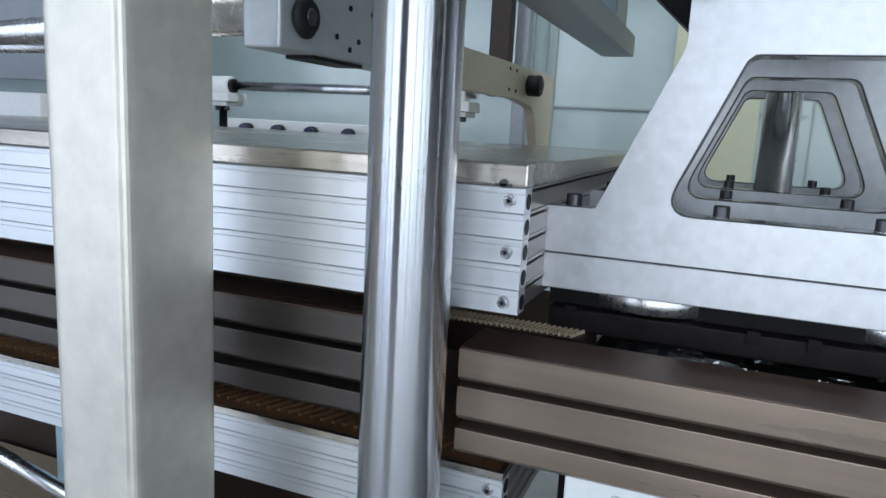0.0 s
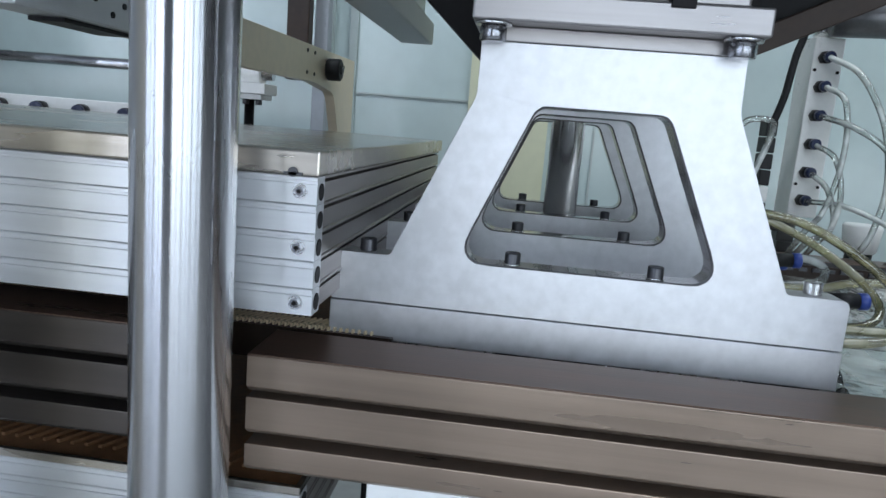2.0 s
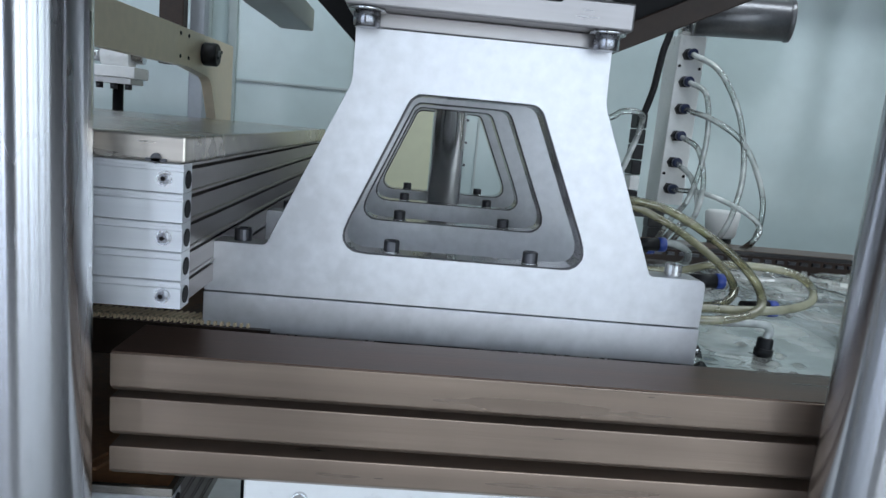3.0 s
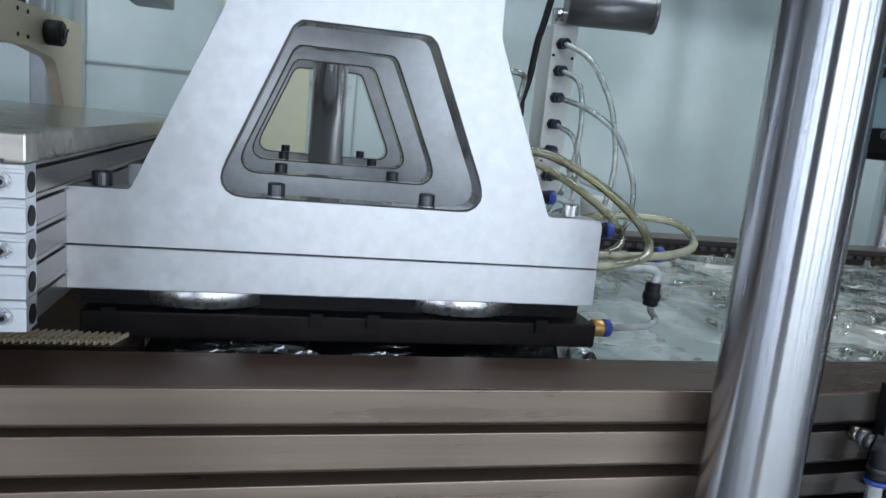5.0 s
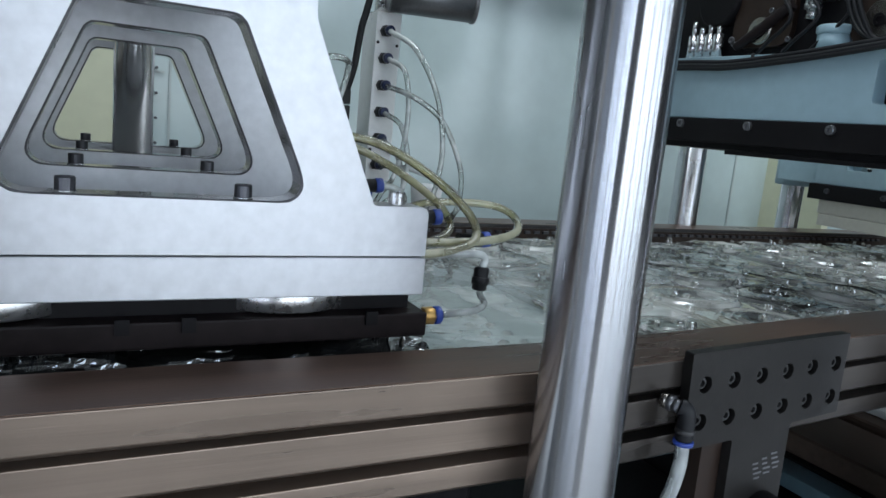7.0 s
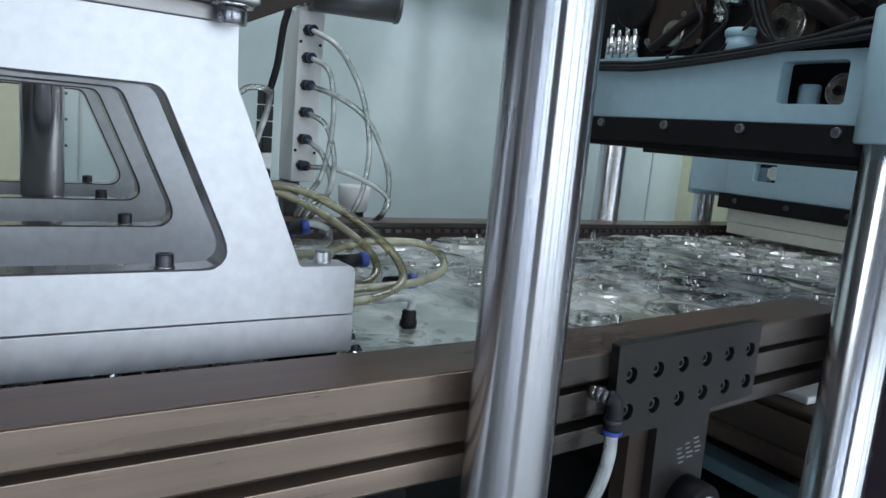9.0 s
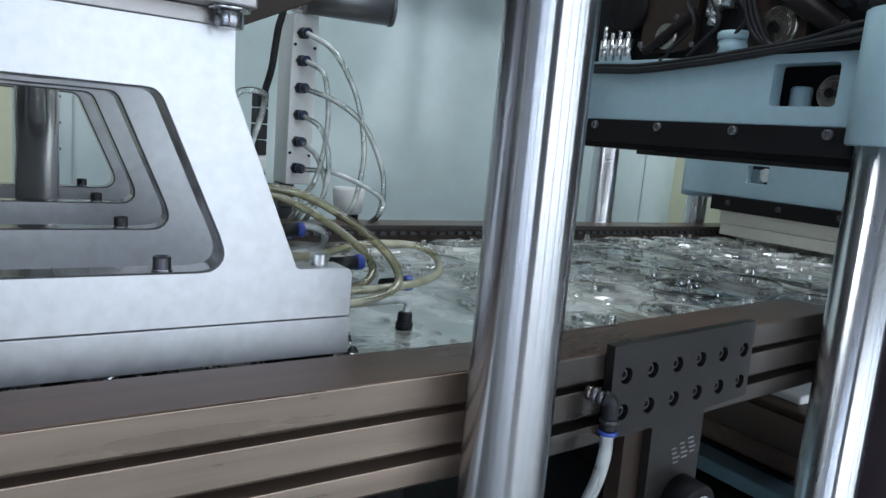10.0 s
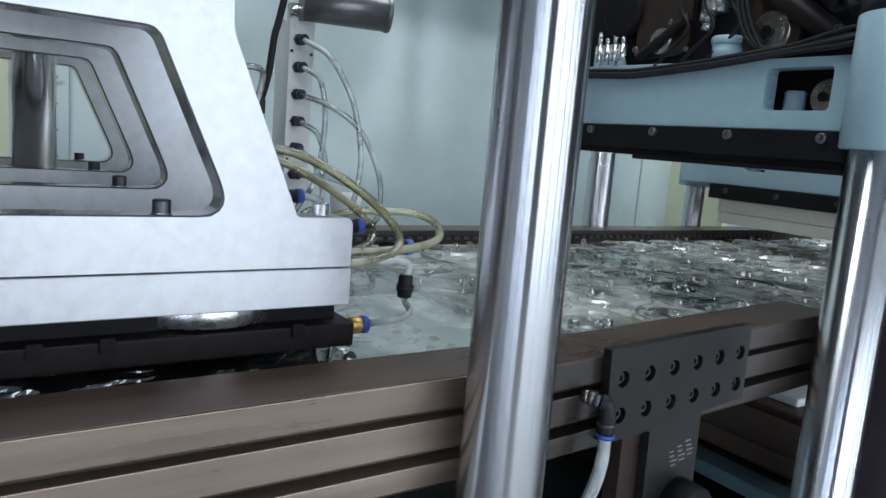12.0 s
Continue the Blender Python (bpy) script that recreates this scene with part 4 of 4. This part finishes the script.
def build_cutting_press():
    """The pale blue press after the forming station."""
    c = thing("cutting_press", (1.0, 0.8, 0.0), "pale blue painted press beam on chrome columns", "press")
    outline = [(0.40, 1.2205), (1.22, 1.2205), (1.22, 1.332), (0.40, 1.323)]
    window = rounded([(0.521, 1.249, 0.008), (0.521, 1.311, 0.008), (0.622, 1.311, 0.008), (0.622, 1.249, 0.008)])
    beam = part("side_beam", prism(outline, 0.03, lambda u, v, d: (0.985 + d, u, v), [window]), BLUE_PAINT, c, bevel=0.0015)
    part("top_flange", box(1.016, 1.5, 0.42, 1.22, 1.318, 1.330), BLUE_PAINT, c)
    part("bottom_plate", box(0.99, 1.62, 0.44, 1.20, 1.168, 1.186), BLACK, c)
    bar = part("clamp_bar", box(0.976, 1.01, 0.455, 1.20, 1.178, 1.220), BLACK, c, "black clamp bar", bevel=0.001)
    for y in (0.517, 0.668, 0.818, 0.97, 1.12):
        part("bolt", cap_screw((0.976, y, 1.2095), (-1, 0, 0), 0.0074, 0.006), SILENCER, bar)
    part("tip", box(0.985, 1.60, 0.46, 0.868, 1.160, 1.1675), BLACK, c)
    for y in (0.440, 1.19):
        part("boss", rod((0.984, y, 1.196), (0.984, y, 1.372), 0.052, seg=44, rim=0.003), BLUE_PAINT, c, "pale blue column boss")
        part("cap_ring", rod((0.984, y, 1.372), (0.984, y, 1.392), 0.051, seg=44, rim=0.002), BLACK_RUBBER, c)
    for k, (dz, dy) in enumerate(((0.0, 0.0), (-0.006, 0.0), (0.005, 0.004), (-0.002, -0.003))):
        x = 0.977 - 0.004 * (k % 2)
        z = 1.315 + dz
        part("cable", tube([(x, 1.22, z + 0.004), (x, 0.98, z), (x, 0.88, z - 0.003), (x, 0.76, z + 0.004), (x, 0.66, z + 0.013), (x, 0.58, z + 0.022), (x - 0.002, 0.50, z + 0.034 + dz), (x + 0.01, 0.42, z + 0.046)], 0.0042), BLACK_RUBBER, c, "black cable bundle")
    # dark toggle gear over the beam
    gear = part("toggle_housing", box(1.10, 1.55, 0.50, 1.25, 1.40, 1.70), BROWN, c, "dark brown toggle gear", bevel=0.01)
    # Black fill stands in for the shade seen through the beam window
    part("shade_block", box(1.06, 1.5, 0.47, 1.18, 1.186, 1.316), BLACK, c, "black block for the shade inside the beam")
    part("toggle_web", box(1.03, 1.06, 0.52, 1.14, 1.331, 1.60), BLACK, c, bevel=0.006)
    for y, z, r in ((0.862, 1.373, 0.024), (0.645, 1.372, 0.033), (0.541, 1.271, 0.026)):
        pin = part("pivot_pin", rod((1.012, y, z), (1.10, y, z), r, seg=36, rim=0.003), STAINLESS, c, "dull steel pivot pin")
        part("pin_face", rod((1.0115, y, z), (1.02, y, z), r * 0.72, seg=30, rim=0.0015), STAINLESS, pin)
        part("pin_bolt", cap_screw((1.0115, y + r * 0.15, z), (-1, 0, 0), r * 0.28, 0.004), BLACK, pin)
    link = rounded([(0.80, 1.345, 0.03), (0.92, 1.345, 0.03), (0.92, 1.52, 0.02), (0.80, 1.52, 0.02)], 6)
    part("link_plate", prism(link, 0.012, lambda u, v, d: (1.016 + d, u, v)), BROWN, c, bevel=0.002)
    link = rounded([(0.595, 1.336, 0.035), (0.695, 1.336, 0.035), (0.715, 1.52, 0.02), (0.615, 1.52, 0.02)], 6)
    part("link_plate", prism(link, 0.012, lambda u, v, d: (1.016 + d, u, v)), BROWN, c, bevel=0.002)
    part("plunger", merge(rod((1.02, 0.722, 1.331), (1.02, 0.722, 1.356), 0.025, seg=32), rod((1.02, 0.722, 1.356), (1.02, 0.722, 1.370), 0.028, seg=32, rim=0.003)), BLUE_PAINT, c, "pale blue plunger")
    part("lock_nut", merge(rod((1.02, 0.77, 1.384), (1.02, 0.77, 1.399), 0.009, seg=6), rod((1.02, 0.77, 1.399), (1.02, 0.77, 1.411), 0.013, seg=24), rod((1.02, 0.755, 1.411), (1.02, 0.755, 1.50), 0.024, seg=28)), ZINC, c)
    for k, y in enumerate((0.945, 0.965, 0.985, 1.005)):
        part("tie_rod", merge(rod((1.01, y, 1.331), (1.01, y, 1.372), 0.0095, seg=16), rod((1.01, y, 1.372), (1.01, y, 1.386 + 0.012 * (k % 2)), 0.005, seg=12)), ZINC, c, "bright spring rod")
    part("link_arm", merge(rod((1.0, 0.60, 1.47), (0.99, 0.525, 1.40), 0.020, seg=16), rod((0.99, 0.525, 1.40), (0.985, 0.505, 1.385), 0.008, seg=12)), BLACK, c)
    for k in range(3):
        part("cable_loop", tube([(1.0, 0.705 - 0.008 * k, 1.50), (0.998, 0.700 - 0.008 * k, 1.42), (0.998, 0.675 - 0.008 * k, 1.362), (0.998, 0.635, 1.340), (0.990, 0.57, 1.338)], 0.0035), BLACK_RUBBER, c)
    part("cable_clip", rod((0.984, 0.84, 1.318), (0.984, 0.84, 1.330), 0.003, seg=8), BLACK_RUBBER, c)
    part("window_block", rod((1.042, 0.606, 1.19), (1.042, 0.606, 1.283), 0.016, seg=24, rim=0.003), BLUE_PAINT, c, "pale blue block inside the beam")
    part("round_plate", rod((1.004, 0.955, 1.430), (1.030, 0.955, 1.430), 0.045, seg=40, rim=0.004), BLACK, c, "black round plate")
    for (y0, z0), (y1, z1), w in (((0.66, 1.44), (0.53, 1.352), 0.020), ((0.80, 1.41), (0.90, 1.345), 0.010)):
        lever = part("lever", rod((1.012, y0, z0), (1.006, y1, z1), w, w * 0.8, seg=14, rim=0.002), MOULD, c, "black toggle lever")
        part("end_bolt", cap_screw((0.996, y1, z1 + 0.012), (-1, 0, 0), 0.0055, 0.004), SILENCER, lever)
    for y, z in ((0.835, 1.402), (0.795, 1.353), (0.690, 1.388), (0.585, 1.375), (0.60, 1.345), (0.905, 1.352)):
        part("small_bolt", cap_screw((1.008, y, z), (-1, 0, 0), 0.0045, 0.005), SILENCER, c)
    for k in range(3):
        y = 0.70 + 0.05 * k
        part("oil_line", tube([(1.0, y, 1.50), (0.998, y + 0.012, 1.43), (0.998, y - 0.01, 1.385), (1.0, y + 0.03, 1.348), (1.004, y + 0.05, 1.333)], 0.003, 8, 6), BLACK_RUBBER, c, "thin black oil line")
    part("back_flange", box(1.06, 1.5, 1.0, 1.22, 1.36, 1.50), BLUE_PAINT, c, bevel=0.004)
    build_column(0.984, 0.440, 0.0395, 0.0, 1.21, group="cutting press columns")
    build_column(0.984, 1.19, 0.0395, 0.0, 1.21, group="cutting press columns")
    build_column(1.558, 1.50, 0.040, 0.0, 1.8, group="cutting press columns")
    s = thing("machine_body", (1.12, 0.40, 0.0), "dark plum machine body panel", "machine panel")
    part("panel", box(1.075, 1.30, 0.33, 0.46, 0.0, 1.02), PLUM, s, bevel=0.004)
    for z in (0.70, 0.80, 0.90, 0.97):
        part("rivet", rod((1.078, 0.345, z), (1.072, 0.345, z), 0.004, seg=10), ZINC, s)


def build_stack_press():
    """The further blue press whose head lifts."""
    build_column(2.04, 1.52, 0.034, 0.0, 1.9, group="far press columns")
    h = thing("press_head", (1.9, 1.1, 0.985), "pale blue press head with a beige tool plate", "press")
    outline = [(0.55, 1.1025), (1.345, 1.1025), (1.345, 1.215), (0.55, 1.215)]
    window = rounded([(1.183, 1.149, 0.004), (1.183, 1.201, 0.004), (1.254, 1.201, 0.004), (1.254, 1.149, 0.004)])
    part("side_beam", prism(outline, 0.03, lambda u, v, d: (1.9 + d, u, v), [window]), BLUE_PAINT, h, bevel=0.002)
    # Added black fill, as shade behind this head's window
    part("shade_block", box(1.96, 2.3, 0.6, 1.34, 1.105, 1.21), BLACK, h)
    part("inner_web", box(1.931, 1.955, 1.23, 1.30, 1.110, 1.19), BLUE_PAINT, h)
    part("pin", rod((1.915, 1.20, 1.176), (1.98, 1.20, 1.176), 0.02), ZINC, h)
    part("boss", rod((2.04, 1.52, 1.083), (2.04, 1.52, 1.26), 0.056, seg=36, rim=0.004), BLUE_PAINT, h, "pale blue column boss")
    part("arm", box(1.931, 2.10, 1.345, 1.50, 1.10, 1.215), BLUE_PAINT, h, bevel=0.004)
    bar = part("clamp_bar", box(1.885, 1.93, 0.55, 1.351, 1.058, 1.102), BLACK, h, bevel=0.001)
    for y in (0.95, 1.125, 1.29):
        part("bolt", cap_screw((1.885, y, 1.084), (-1, 0, 0), 0.008, 0.006), BOLT, bar)
    part("tool_plate", box(1.90, 2.4, 0.56, 1.322, 1.018, 1.0575), BEIGE_PLATE, h, bevel=0.002)
    part("tool_plate", box(1.896, 2.4, 0.56, 1.314, 0.984, 1.017), BEIGE_PLATE, h, bevel=0.002)
    g = thing("drive_guard", (1.7, 0.8, 0.0), "brown stepped drive guard below the rail", "guard")
    for k in range(5):
        x = 1.20 + k * 0.22
        part("slat", box(x, x + 0.185, 0.54, 1.35, 0.605, 0.648), GUARD_BROWN, g, bevel=0.010)
    part("ledge", box(1.125, 1.185, 0.50, 1.35, 0.575, 0.603), SHADED_TEAL, g, "teal ledge, darkened for the press above", bevel=0.003)
    part("slat_frame", box(1.19, 2.28, 0.60, 1.30, 0.56, 0.604), BLACK, g)
    part("base", box(1.08, 2.3, 0.545, 1.30, 0.0, 0.559), BLACK, g, "black base", bevel=0.01)
    solid("paper_scrap", box(1.47, 1.62, 0.75, 0.85, 0.649, 0.668), WHITE, "white plastic piece on the guard slats", "scrap", bevel=0.006)
    a = thing("actuator", (0.695, 0.44, 0.745), "black round actuator with a bright ring on the bracket", "actuator")
    part("body", rod((0.695, 0.4805, 0.745), (0.695, 0.440, 0.745), 0.034, seg=36, rim=0.004), BLACK, a)
    part("ring", rod((0.695, 0.441, 0.745), (0.695, 0.436, 0.745), 0.022, seg=30, rim=0.002), ZINC, a, "bright steel ring")
    part("cap", rod((0.695, 0.437, 0.745), (0.695, 0.431, 0.745), 0.014, seg=24, rim=0.002), BLACK_RUBBER, a)
    return h


build_hall()
build_enclosure()
build_front_post()
build_rail("front_rail", 0.479, 0.556, SHADED_RAIL, True, -2.2, -0.300, "burnished steel rail, darkened for shade, under the heater box", 0.015)
build_rail("front_rail", 0.479, 0.556, RAIL_STEEL, True, -0.243, 0.423, "brown burnished steel rail with two grooves")
build_rail("front_rail", 0.476, 0.556, SHADED_RAIL, True, 0.4245, 1.05, "burnished steel rail, darkened for shade, with a bolted bracket plate", -0.003, (0, radians(-1.2), radians(1.9)))
build_rail("rear_rail", 1.392, 1.48, DARK_STEEL, False, -2.2, 2.6, "brown burnished steel rear rail")
build_column(-0.2805, 0.434, 0.0395, 0.0, 2.4)
build_column(0.380, 0.434, 0.0395, 0.0, 2.4)
build_heaters()
TOOL = build_tool()
build_film()
build_manifold()
build_gantry()
build_bracket()
build_cutting_press()
HEAD = build_stack_press()
build_chain(-0.75, -0.136, 0.592)


def build_rear_chain():
    c = thing("rear_chain", (0.4, 1.385, 0.9), "dark rear transport chain with small teeth", "chain")
    part("band", box(0.3, 2.4, 1.3855, 1.391, 0.905, 0.938), BROWN, c)
    tooth = part("tooth", box(0, 0.016, 0, 0.006, 0, 0.007), BOLT, c)
    tooth.location, tooth.matrix_parent_inverse = (0.31, 1.379, 0.926), Matrix.Translation(-c.location)
    for k in range(1, 75):
        o = tooth.copy()
        scene.collection.objects.link(o)
        o.location = (0.31 + k * 0.027, 1.379, 0.926)


build_rear_chain()

UP = 0.056


def motions():
    b = TOOL.location.copy()
    rows = [(0.0, 1), (1.15, 1), (1.3, 0.95), (1.4, 0.85), (1.5, 0.60), (1.6, 0.22), (1.7, 0.06), (1.8, 0), (4.6, 0), (4.75, 0.1), (4.95, 0.85), (5.1, 1),
            (7.9, 1), (8.05, 0.9), (8.25, 0.15), (8.4, 0), (11.5, 0), (11.6, 0.1), (11.7, 0.42), (11.8, 0.84), (11.9, 0.98), (12.0, 1.0)]
    walk(TOOL, [(t, pose(b.x, b.y, b.z + UP * k)) for t, k in rows])
    h = HEAD.location.copy()
    lift = [(0.0, 0), (8.2, 0), (8.6, -0.046), (10.0, -0.046), (10.1, -0.043), (10.2, -0.027), (10.3, -0.013), (10.4, -0.003), (10.5, 0), (12.0, 0)]
    walk(HEAD, [(t, pose(h.x, h.y, h.z + d)) for t, d in lift])


motions()
